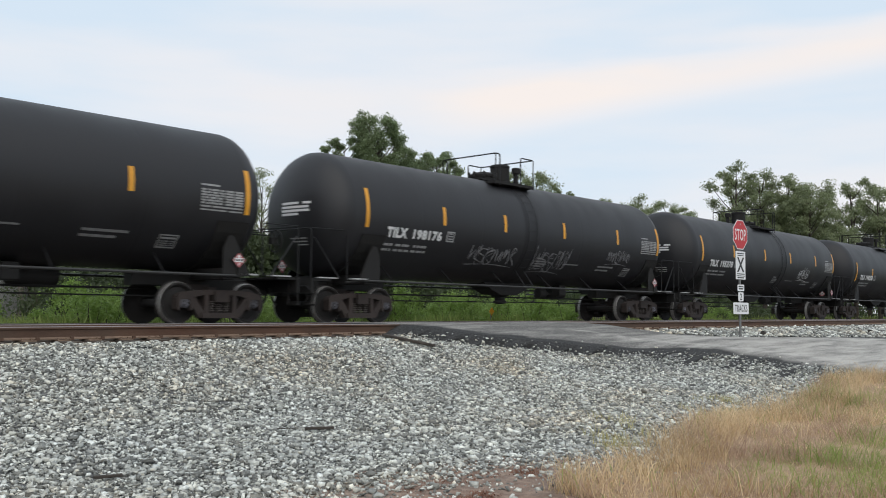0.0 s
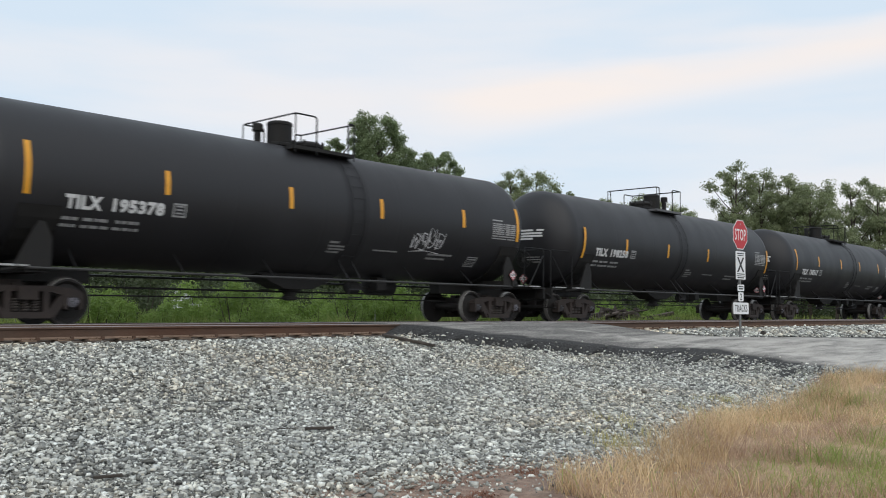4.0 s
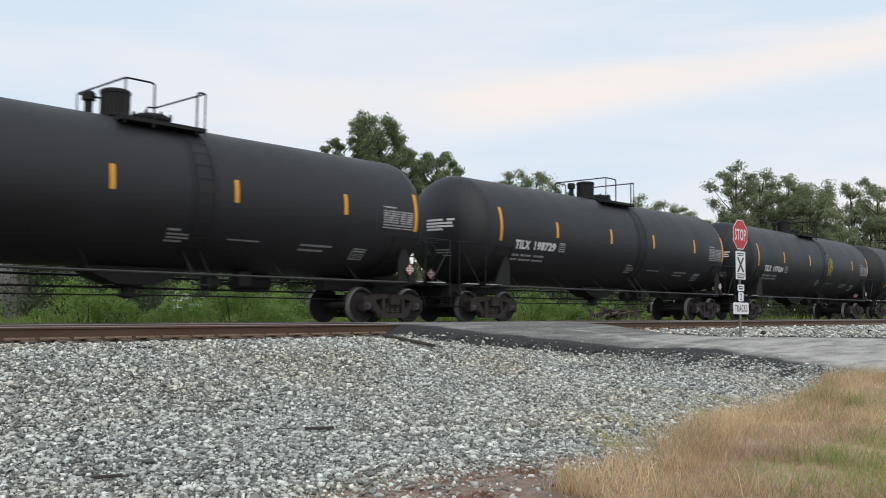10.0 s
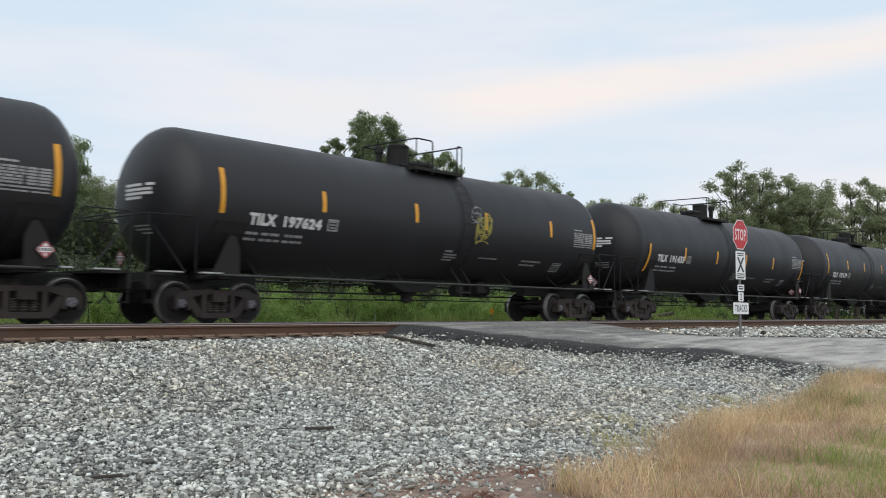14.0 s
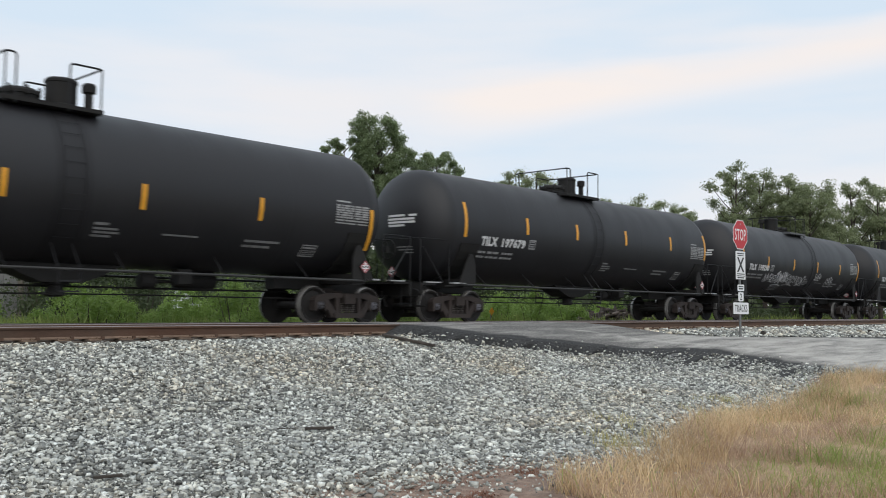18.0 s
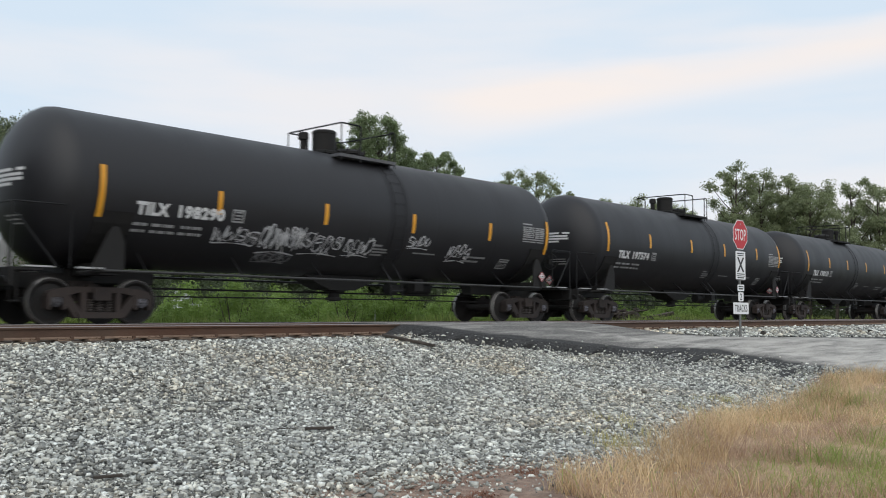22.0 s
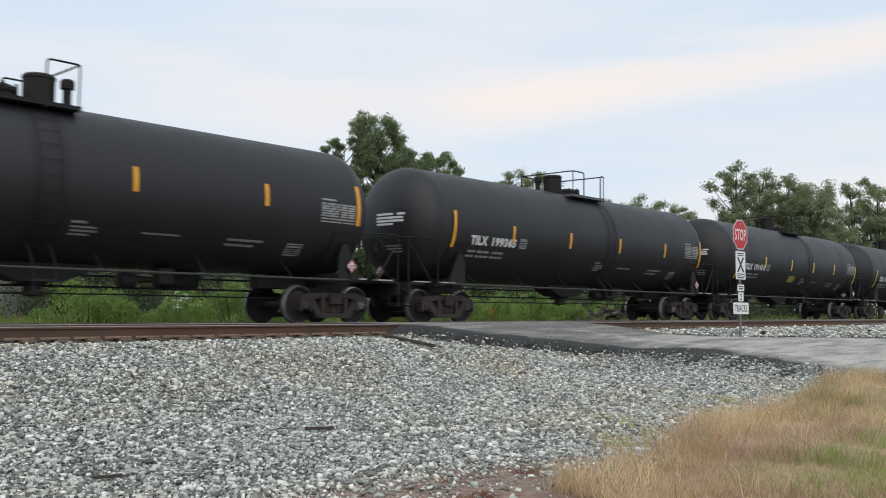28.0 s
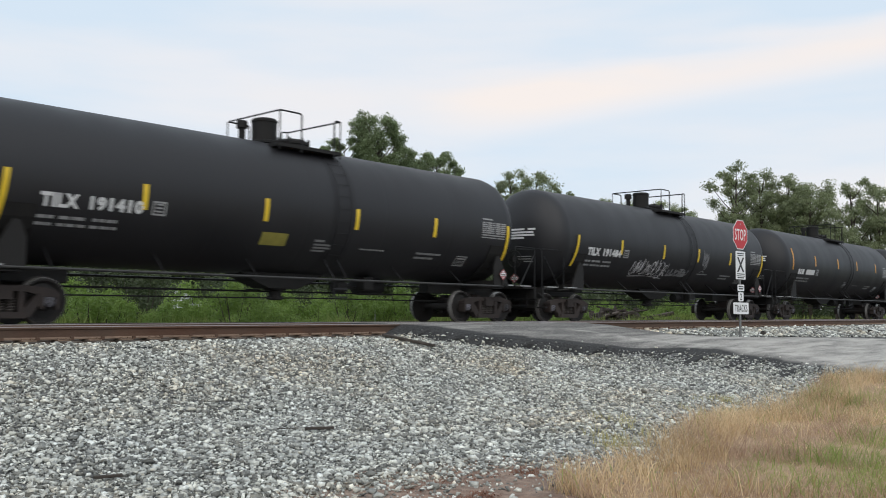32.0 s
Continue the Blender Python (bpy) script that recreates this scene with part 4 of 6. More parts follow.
ENDS, TOPS, UNDER, TRUCK = end_parts(), top_meshes(), under_meshes(), truck_meshes()
WALKGREY = mat("dull_galvanised_plate", (0.07, 0.07, 0.074), (0.14, 0.14, 0.145), scale=5, rough=0.6, metal=0.2)
PALE_WALKS = {name: me.copy() for name, me in TOPS.items() if name.startswith("top_walkway")}
for me in PALE_WALKS.values():
    me.materials[0] = WALKGREY
TANK_ME, SADDLE_ME, LADDER_ME, WHEEL_ME, BRAKEWHEEL_ME = tank_mesh(), saddle_mesh(), side_ladder_mesh(), wheelset_mesh(), brake_wheel_mesh()
HOLDER_ME, CARD_ME = placard_meshes()
BAND_ME = strip(Build(), -0.36, 1.22, 0.36, 4.30, 0.003, 0.0, 40).mesh("dark_band", BANDBLACK, smooth=True)
BOLSTER_ME = Build().box((0, 0, 1.10), (0.44, 2.9, 0.24)).mesh("body_bolster", FRAME)
GUSSET_ME = {s: gusset_mesh(s) for s in (-1, 1)}
RAIL_ME = {s: side_handrail(s) for s in (-1, 1)}


def lettering(word, x0, x1, z0, z1, material, name):
    co, fs = LETTERS[word]
    w, h = co.max(0)
    va, vb = arc_of(z0), arc_of(z1)
    vs = [on_tank(x0 + (x1 - x0) * x / w, va + (vb - va) * y / h, 0.006) for x, y in co]
    me = bpy.data.meshes.new(name)
    me.from_pydata(vs, [], fs)
    me.materials.append(material)
    return me


def bars(name, material, rows, lift=0.006):
    """Rows of unreadable stencil: z, height, then runs (x0, x1)."""
    b = Build()
    for z, h, runs in rows:
        for x0, x1 in runs:
            strip(b, x0, z - h / 2, x1, z + h / 2, lift, n=1)
    return b.mesh(name, material)


def outline_box(b, x0, x1, z0, z1, t):
    for a in ((x0, z0, x1, z0 + t), (x0, z1 - t, x1, z1), (x0, z0 + t, x0 + t, z1 - t), (x1 - t, z0 + t, x1, z1 - t)):
        strip(b, a[0], a[1], a[2], a[3], 0.006, n=1)
    return b


def dashes(x0, x1, seed):
    """Small word-like runs between two places."""
    r, out = random.Random(seed), []
    while x0 < x1 - 0.05:
        w = r.uniform(0.06, 0.2)
        out.append((x0, min(x1, x0 + w)))
        x0 += w + r.uniform(0.015, 0.045)
    return out


SPEC_MES = [bars("weight_line", GREYSTENCIL, [row]) for row in ((2.03, 0.060, dashes(-6.62, -6.16, 1) + dashes(-6.08, -5.50, 2) + dashes(-5.42, -4.86, 3)), (1.90, 0.055, dashes(-6.62, -6.2, 4) + dashes(-6.10, -5.52, 5) + dashes(-5.45, -4.90, 6)))]
BOXMARK_ME = outline_box(Build(), -4.24, -3.93, 2.22, 2.50, 0.035)
for zz in (2.30, 2.37, 2.44):
    strip(BOXMARK_ME, -4.17, zz - 0.016, -4.0, zz + 0.016, n=1)
BOXMARK_ME = BOXMARK_ME.mesh("boxed_mark", GREYSTENCIL)
notice = [(2.965, 0.04, [(6.05, 6.50)])] + [(2.865 - i * 0.057, 0.040, dashes(6.05, 6.62, 40 + i) + [(6.65, 6.85), (6.88, 7.10)]) for i in range(6)] + [(2.51, 0.035, [(6.05, 6.3), (6.33, 7.1)]), (2.44, 0.03, [(6.05, 6.7), (6.75, 7.1)])]
NOTICE_ME = bars("notice_panel", GREYSTENCIL, notice)
LOW_MES = [bars("stencil_patch", DIMSTENCIL, rows) for rows in ([(1.86, 0.035, [(1.59, 2.44)])], [(1.86, 0.05, [(3.62, 4.58)]), (1.75, 0.05, [(3.60, 4.35)])],
                                                                   [(1.98, 0.05, [(0.1, 0.40)]), (1.89, 0.04, [(0.1, 0.62)]), (1.82, 0.04, [(0.12, 0.66)]), (1.75, 0.04, [(0.1, 0.5)])])]
SQUARE_ME = outline_box(Build(), 5.28, 5.72, 1.60, 1.87, 0.026)
strip(SQUARE_ME, 5.33, 1.78, 5.68, 1.815, n=1)
SQUARE_ME = SQUARE_ME.mesh("square_stencil", GREYSTENCIL)
SQUARE_FILL_ME = bars("square_print", DIMSTENCIL, [(1.655 + 0.04 * i, 0.024, dashes(5.335, 5.675, 30 + i)) for i in range(3)])

# heights of the six reflective bars and their places, by build series
SERIES = {"high": dict(end=(2.40, 3.39), mid=(2.65, 3.15), lean=-0.0, x=(-7.22, -4.40, -1.24, 1.63, 4.78, 7.22)),
          "early": dict(end=(2.40, 3.39), mid=(2.65, 3.15), lean=-0.0, x=(-7.22, -4.38, -1.72, 1.28, 4.46, 7.22)),
          "low": dict(end=(2.11, 3.10), mid=(2.36, 2.86), lean=0.02, x=(-7.25, -4.58, -1.62, 1.60, 4.22, 7.22)),
          "low_even": dict(end=(2.11, 3.10), mid=(2.36, 2.86), lean=0.02, x=(-7.25, -4.58, -1.62, 1.36, 4.50, 7.22)),
          "mixed": dict(end=(1.84, 2.83), mid=(2.31, 2.82), lean=0.10, x=(-7.18, -4.42, -1.70, 1.02, 3.87, 7.20)),
          "lowest": dict(end=(1.84, 2.83), mid=(2.31, 2.82), lean=0.10, x=(-7.18, -4.42, -1.45, 1.28, 4.10, 7.20))}
STRIPES = {}
for sname, sp in SERIES.items():
    for m_, tag_ in ((ORANGE, "o"), (YELLOW, "y")):
        STRIPES[sname, tag_] = [strip(Build(), x - 0.06, *(a for a in (sp["end"][0],)), x + 0.06, sp["end"][1], 0.006 if sp["end"][0] > 2.3 else 0.034, sp["lean"] * (1 if i == 0 else -0.5), 10).mesh("reflective_bar", m_) if i in (0, 5)
                                else strip(Build(), x - 0.06, sp["mid"][0], x + 0.06, sp["mid"][1], 0.006, 0, 6).mesh("reflective_bar", m_) for i, x in enumerate(sp["x"])]


def stroke_curve(points, n):
    """A smooth line through loose points."""
    p = [points[0]] + list(points) + [points[-1]]
    out = []
    for a, b, c, d in zip(p, p[1:], p[2:], p[3:]):
        for i in range(n):
            t = i / n
            out.append(tuple(0.5 * (2 * b[k] + (c[k] - a[k]) * t + (2 * a[k] - 5 * b[k] + 4 * c[k] - d[k]) * t * t + (3 * b[k] - a[k] - 3 * c[k] + d[k]) * t ** 3) for k in (0, 1)))
    return out + [points[-1]]


GLYPHS = [[(-0.4, 0.5), (-0.3, -0.5), (0.0, 0.25), (0.25, -0.5), (0.42, 0.55)], [(0.3, 0.35), (-0.1, 0.5), (-0.4, 0.0), (-0.1, -0.48), (0.3, -0.2), (0.25, 0.3), (-0.05, 0.42)],
          [(-0.4, -0.5), (-0.3, 0.5), (0.1, 0.35), (-0.2, 0.0), (0.4, -0.5)], [(0.35, 0.4), (-0.2, 0.5), (-0.3, 0.1), (0.3, -0.05), (0.25, -0.5), (-0.4, -0.4)],
          [(-0.45, -0.3), (-0.2, 0.45), (0.0, -0.3), (0.2, 0.4), (0.45, -0.35)], [(-0.35, 0.55), (-0.3, -0.45), (0.05, -0.55), (0.35, -0.25), (0.3, 0.5)]]


def scribble(seed, x0, x1, z0, z1, material, letters=6, width=0.017):
    """A sprayed tag: loose overlapping strokes with an underline, within a patch of the shell."""
    r, b = random.Random(seed), Build()
    step, h, strokes = (x1 - x0) / letters, z1 - z0, []
    for i in range(letters):
        cx, cz = x0 + step * (i + 0.5), (z0 + z1) / 2 + 0.10 * h * math.sin(1.7 * i + seed)
        big = r.uniform(0.75, 1.15)
        for again in range(2):
            g = [(cx + (u * big + 0.15 * w + r.gauss(0, 0.05)) * step * 1.25, cz + (w * big + r.gauss(0, 0.07)) * h * 0.85) for u, w in r.choice(GLYPHS)]
            strokes.append((g, width * (1.0 if again == 0 else 0.55)))
    strokes.append(([(x0, z0 - 0.10 * h), ((x0 + x1) / 2, z0 - 0.02 * h), (x1 - 0.2 * step, z0 - 0.12 * h)], width * 0.7))
    for i, (g, wide) in enumerate(strokes):
        pts, vs = stroke_curve(g, 4), []
        for k, (px, pz) in enumerate(pts):
            qx, qz = pts[min(k + 1, len(pts) - 1)]
            ox, oz = pts[max(k - 1, 0)]
            dx, dz = qx - ox, qz - oz
            ln = math.hypot(dx, dz) or 1
            ww = wide * (0.75 + 0.35 * math.sin(1.3 * k + seed))
            for q in (-1, 1):
                vs.append(on_tank(px - q * dz / ln * ww, arc_of(pz + q * dx / ln * ww), 0.007 + 0.0004 * i))
        b.add(vs, [(2 * k, 2 * k + 1, 2 * k + 3, 2 * k + 2) for k in range(len(pts) - 1)])
    return b.mesh("sprayed_tag", material)


TAGS = {0: [(1, -3.1, -0.9, 1.72, 2.2, SPRAY, 6), (2, -0.05, 1.75, 1.62, 2.25, SPRAY, 5), (3, 3.95, 5.4, 2.0, 2.45, SPRAY, 5)], 1: [(4, 2.83, 4.05, 1.95, 2.48, SPRAYWHITE, 4)],
        5: [(5, 1.2, 1.85, 2.35, 3.05, SPRAYYEL, 2, 0.03), (15, 1.3, 1.8, 2.5, 2.95, SPRAYYEL, 1, 0.035), (16, 0.95, 1.45, 2.85, 3.35, SPRAY, 1, 0.025)],
        8: [(6, -4.6, -3.45, 1.8, 2.12, SPRAYWHITE, 4), (7, -3.35, -2.2, 1.68, 2.25, SPRAYWHITE, 6, 0.022), (17, -3.3, -2.3, 1.45, 1.65, SPRAY, 4, 0.022), (8, -2.15, -0.9, 1.70, 2.15, SPRAYWHITE, 4), (9, -0.8, 0.1, 1.72, 2.1, SPRAYWHITE, 4, 0.02), (10, 1.28, 2.1, 2.0, 2.3, SPRAYWHITE, 4), (11, 2.93, 3.85, 1.75, 2.2, SPRAYWHITE, 4)],
        13: [(12, -3.4, -0.9, 1.68, 2.2, SPRAYWHITE, 8), (13, -0.8, 0.75, 1.75, 1.95, SPRAY, 5, 0.03), (14, 1.7, 2.15, 2.0, 2.75, SPRAY, 2, 0.03)]}

CAR_KIND = {-1: ("early", "a"), 0: ("early", "a"), 1: ("high", "b"), 2: ("low", "a"), 3: ("high", "b"), 4: ("high", "b"), 5: ("high", "b"), 6: ("mixed", "a"), 7: ("early", "a"), 8: ("low_even", "b"), 9: ("high", "b"),
            10: ("early", "a"), 11: ("low_even", "b"), 12: ("lowest", "b"), 13: ("lowest", "b"), 14: ("high", "b"), 15: ("early", "a"), 16: ("high", "b")}
TURN = pose(0, 0, 0, 0, 0, 180)
NO_TURN = Matrix.Identity(4)
wheelsets = []


def tank_car(k):
    series, way = CAR_KIND[k]
    car = new("tank_car")
    tags = {0: ", sprayed with pale tags", 1: ", one pale sprayed tag", 5: ", a yellow sprayed mark", 8: ", sprayed tags along its side", 13: ", faded sprayed tags", 12: ", yellow bars and a yellow card"}
    tagged(car, ("black railway tank car with amber bars" if k < 12 else "black railway tank car") + tags.get(k, ""), "tank car", "tank cars of the train")
    part("tank", TANK_ME, car, "semi-gloss black cylindrical tank", pose(-0.21, 0, 0))
    part("dark_band", BAND_ME, car, "darker band below the fittings", pose(0.85 if way == "b" else -0.40, 0, 0))
    top = pose(-0.45, 0, 0, 0, 0, 180) if way == "b" else NO_TURN
    for name, me in TOPS.items():
        pale = series.startswith("low") and series != "lowest" and name.startswith("top_walkway")
        part(name.replace("_near", "").replace("_far", ""), PALE_WALKS[name] if pale else me, car, "dull galvanised walkway" if pale else "", top @ pose(0, 0, 0.05) if way == "a" and name in ("safety_railing", "manway_lid") else top)
    for name, me in UNDER.items():
        part(name, me, car)
    for s in (-1, 1):
        part("saddle", SADDLE_ME, car, m=pose(TRUCK_X * s, 0, 0, 0, 0, 0 if s < 0 else 180))
        part("body_bolster", BOLSTER_ME, car, m=pose(TRUCK_X * s, 0, 0))
        for g in (-1, 1):
            part("gusset", GUSSET_ME[g * s], car, m=pose(TRUCK_X * s, 0, 0, 0, 0, 0 if s < 0 else 180))
        part("side_handrail", RAIL_ME[s], car)
        part("side_ladder", LADDER_ME, car, m=pose(0.85 if way == "b" else -0.40, 0, 0) if s < 0 else pose(0.4, 0, 0, 0, 0, 180))
        for name, me in ENDS.items():
            if name == "head_stencil" or s < 0 or name != "small_head_stencil":
                part(name.replace("_near", "").replace("_far", ""), me, car, m=NO_TURN if s < 0 else TURN @ pose(0.42, 0, 0) if name == "head_stencil" else TURN)
    part("brake_wheel", BRAKEWHEEL_ME, car, m=pose(8.62, -0.75, 1.95, 0, 0, 90))
    for m in (pose(-8.86, -0.32, 1.38, 0, 0, -90), pose(7.06, -1.56, 1.40)):
        h = part("placard_holder", HOLDER_ME, car, m=m)
        part("placard", CARD_ME, h, "red and white hazard diamond")
    for me in STRIPES[series, "y" if k in (12, 13) else "o"]:
        part("reflective_bar", me, car, "yellow reflective bar" if k in (12, 13) else "amber reflective bar")
    number = CAR_NUMBERS[k]
    if number:
        part("reporting_mark", lettering("TILX", -6.49, -5.75, 2.21, 2.475, STENCIL, "reporting_mark"), car, "white stencilled letters")
        part("car_number", lettering(number, -5.54, -4.43, 2.21, 2.475, STENCIL, "car_number"), car, "white stencilled number")
    else:
        part("car_number", bars("car_number", STENCIL, [(2.34, 0.24, [(-6.49, -6.30), (-6.24, -6.1), (-6.04, -5.78), (-5.5, -4.43)])]), car, "white stencilled mark")
    for me in SPEC_MES:
        tagged(part("weight_line", me, car), kind="stuff")
    part("boxed_mark", BOXMARK_ME, car)
    part("notice_panel", NOTICE_ME, car)
    for me in LOW_MES:
        part("stencil_patch", me, car)
    part("square_print", SQUARE_FILL_ME, part("square_stencil", SQUARE_ME, car))
    for tag in TAGS.get(k, ()):
        tagged(part("sprayed_tag", scribble(*tag), car, "sprayed paint scrawl"), kind="stuff")
    if k == 12:
        part("yellow_card", strip(Build(), -1.45, 1.80, -0.72, 2.08, 0.006).mesh("yellow_card", SPRAYYEL), car, "yellow warning card")
    for s in (-1, 1):
        tr = part("truck", TRUCK["bolster"], car, "rusty two-axle truck", pose(TRUCK_X * s, 0, 0))
        part("brake_beam", TRUCK["brake_beam"], tr)
        for y in (-1.0, 1.0):
            part("side_frame", TRUCK["side_frame"], tr, m=pose(0, y, 0))
            for x in (-0.19, 0.0, 0.19):
                part("spring", TRUCK["spring"], tr, m=pose(x, y, 0))
        for x in (-BASE, BASE):
            wheelsets.append(part("wheelset", WHEEL_ME, tr, m=pose(x, 0, 0.4575)))
    return car


SPACING, FIRST = 18.03, -85.985
cars = {k: tank_car(k) for k in range(-1, 17)}


def travelled(t):
    """Metres run by the train since second 16, towards -x."""
    u = (t - 16.0) / 16.0
    late = min(1.0, max(0.0, (t - 24.5) / 3.5))
    lag = 0.30 * late * late * (3 - 2 * late) + 0.035 * max(0.0, t - 28.0)
    return 16.0 * (7.02545 * u + 0.28110 * u ** 2 + 0.025431 * u ** 3 - 0.002469 * u ** 4) - lag


def motions():
    for k, car in cars.items():
        x = FIRST + SPACING * k
        walk(car, [(t, pose(x - travelled(t), 0, 0)) for t in range(0, 33)])
    times, turn = [0.0], 70.0
    roll = lambda t: -math.degrees((travelled(t) - travelled(0.0)) / 0.4575)
    while times[-1] < 32.0:
        t = times[-1]
        speed = (travelled(t + 0.01) - travelled(t)) / 0.01
        times.append(min(32.0, t + round(radians(turn) * 0.4575 / speed * FPS) / FPS))
    for w in wheelsets:
        x = w.matrix_basis.translation.x
        walk(w, [(t, pose(x, 0, 0.4575, 0, roll(t), 0)) for t in times])


# ---- crossing sign ----
def flat_letters(word, w, h, material, name):
    co, fs = LETTERS[word]
    s = co.max(0)
    me = bpy.data.meshes.new(name)
    me.from_pydata([((x / s[0] - 0.5) * w, 0, (y / s[1] - 0.5) * h) for x, y in co], [], fs)
    me.materials.append(material)
    return me


def sheet_plate(w, h, material, name, r=0.03):
    pts = []
    for cx, cz, a0 in ((w / 2 - r, -h / 2 + r, -90), (w / 2 - r, h / 2 - r, 0), (-w / 2 + r, h / 2 - r, 90), (-w / 2 + r, -h / 2 + r, 180)):
        pts += [(cx + r * math.cos(radians(a0 + 22.5 * i)), cz + r * math.sin(radians(a0 + 22.5 * i))) for i in range(5)]
    return Build().prism(pts, 0.0, 0.004).mesh(name, material)


def octagon(d, material, name, y0, y1):
    r = d / 2 / math.cos(math.pi / 8)
    return Build().prism([(r * math.cos(math.pi / 8 + i * math.pi / 4), r * math.sin(math.pi / 8 + i * math.pi / 4)) for i in range(8)], y0, y1).mesh(name, material)


sign = tagged(new("stop_sign"), "red stop sign over white crossing plates on a steel post", "road sign")
sign.matrix_basis = pose(22.32, -8.06, -0.30, 0, 0, -3) @ Matrix.Scale(0.829, 4)
post = Build()
post.prism([(-0.04, 0), (0.04, 0), (0.04, 3.62), (-0.04, 3.62)], 0.03, 0.036)
for x in (-0.04, 0.034):
    post.box((x + 0.003, 0.05, 1.81), (0.006, 0.035, 3.62))
for i in range(24):
    post.box((0, 0.0355, 0.3 + i * 0.14), (0.012, 0.004, 0.012))
part("post", post.mesh("post", POSTSTEEL), sign, "galvanised channel post")
plate_ob = part("stop_plate", octagon(0.92, SIGNWHITE, "stop_plate", 0.0, 0.004), sign, "red octagon with white rim", pose(0, 0.012, 3.22))
part("red_face", octagon(0.865, SIGNRED, "red_face", -0.003, 0.0), plate_ob)
part("word", flat_letters("STOP", 0.70, 0.36, SIGNWHITE, "word"), plate_ob, "white capital letters", pose(0, -0.005, 0))
part("mounting_bolt", Build().lathe([(0.02, 0), (0.02, 0.012)], 8, pose(0, -0.004, 0.33, 90, 0, 0)).mesh("mounting_bolt", GALV), plate_ob)
p = part("crossing_plate", sheet_plate(0.62, 0.88, SIGNWHITE, "crossing_plate"), sign, "white plate with a black cross", pose(0, 0.012, 2.26))
cross = Build()
for s in (-1, 1):
    cross.prism([(-0.23 * s, -0.21), (-0.13 * s, -0.21), (0.23 * s, 0.25), (0.13 * s, 0.25)], -0.004 - 0.001 * (s > 0), -0.002)
part("black_cross", cross.mesh("black_cross", SIGNBLACK), p)
lines = Build()
for z, w, h in ((0.37, 0.46, 0.03), (0.31, 0.38, 0.025), (-0.27, 0.5, 0.03), (-0.33, 0.54, 0.02), (-0.385, 0.42, 0.035)):
    lines.box((0, -0.003, z), (w, 0.002, h))
part("small_print", lines.mesh("small_print", SIGNBLACK), p)
p = part("small_plate", sheet_plate(0.42, 0.20, SIGNWHITE, "small_plate"), sign, "small white plate", pose(0.0, 0.012, 1.56))
part("small_print", Build().box((0, -0.003, 0.04), (0.30, 0.002, 0.03)).box((0, -0.003, -0.03), (0.26, 0.002, 0.04)).mesh("small_print_b", SIGNBLACK), p)
p = part("number_plate", sheet_plate(0.33, 0.28, SIGNWHITE, "number_plate"), sign, "white plate with a black numeral", pose(0.0, 0.012, 1.28))
part("numeral", flat_letters("2", 0.13, 0.21, SIGNBLACK, "numeral"), p, m=pose(0, -0.003, 0))
p = part("tracks_plate", sheet_plate(0.98, 0.36, SIGNWHITE, "tracks_plate"), sign, "white plate with black capitals", pose(0.0, 0.012, 0.92))
part("word", flat_letters("TRACKS", 0.80, 0.22, SIGNBLACK, "word_b"), p, m=pose(0, -0.003, 0))

# ---- utility pole and cabinet behind the track ----
pole = tagged(new("utility_pole"), "grey timber utility pole with crossarms and grey insulators", "utility pole")
pole.matrix_basis = pose(19.05, 28.5, -0.9)
part("shaft", Build().tube([(0, 0, -0.3), (0, 0, 4), (0, 0, 9.35)], [0.17, 0.15, 0.11], 14).mesh("shaft", POLEWOOD, smooth=True), pole)
for z, w in ((8.75, 2.6), (7.95, 2.2)):
    a = part("crossarm", Build().box((0, -0.13, 0), (w, 0.10, 0.13), cut=0.01).mesh("crossarm", POLEWOOD), pole, m=pose(0, 0, z, 0, 0, 6))
    for x in (-w / 2 + 0.12, -0.45, 0.45, w / 2 - 0.12):
        part("insulator", Build().lathe([(0.02, 0.05), (0.02, 0.11), (0.07, 0.12), (0.05, 0.16), (0.075, 0.17), (0.05, 0.22), (0.06, 0.23), (0.02, 0.29)], 10, pose(x, -0.13, 0)).mesh("insulator", POSTSTEEL, smooth=True), a, "grey porcelain insulator")
    part("arm_brace", Build().tube([(-w * 0.3, -0.13, -0.03), (0, -0.13, -0.65), (w * 0.3, -0.13, -0.03)], 0.015, 5).mesh("arm_brace", POSTSTEEL), a)
for x in (-0.55, 0.75):
    part("cutout_switch", Build().tube([(x, -0.3, 7.85), (x - 0.1, -0.35, 7.55), (x - 0.25, -0.35, 7.2)], 0.05, 6).mesh("cutout_switch", SIGNWHITE), pole, "white porcelain cutout")
part("meter_box", Build().box((0.08, -0.24, 4.35), (0.40, 0.18, 0.62), cut=0.02).mesh("meter_box", SIGNWHITE), pole, "white box strapped to the pole")
part("conduit", Build().tube([(0.12, -0.17, 0.2), (0.12, -0.17, 4.05)], 0.035, 6).mesh("conduit", POSTSTEEL), pole)
wire = Build()
for x, z in ((-1.18, 9.1), (-0.45, 9.1), (0.45, 9.1), (1.18, 9.1), (0.0, 6.9), (0.0, 5.9)):
    wire.tube([(-60 + x, 36, z + 0.4), (-30 + x, 32, z - 0.5), (x, 28.37, z - 0.06)], 0.012, 4)
wires = tagged(new("overhead_wires", wire.mesh("overhead_wires", FRAME)), "thin dark overhead wires running to the pole", "wires")
CABGREY = mat("weathered_grey_sheet", (0.26, 0.26, 0.26), (0.36, 0.36, 0.35), scale=2, rough=0.6, bump=0.1)
cab = tagged(new("equipment_cabinet"), "weathered light grey equipment cabinet standing among weeds", "cabinet")
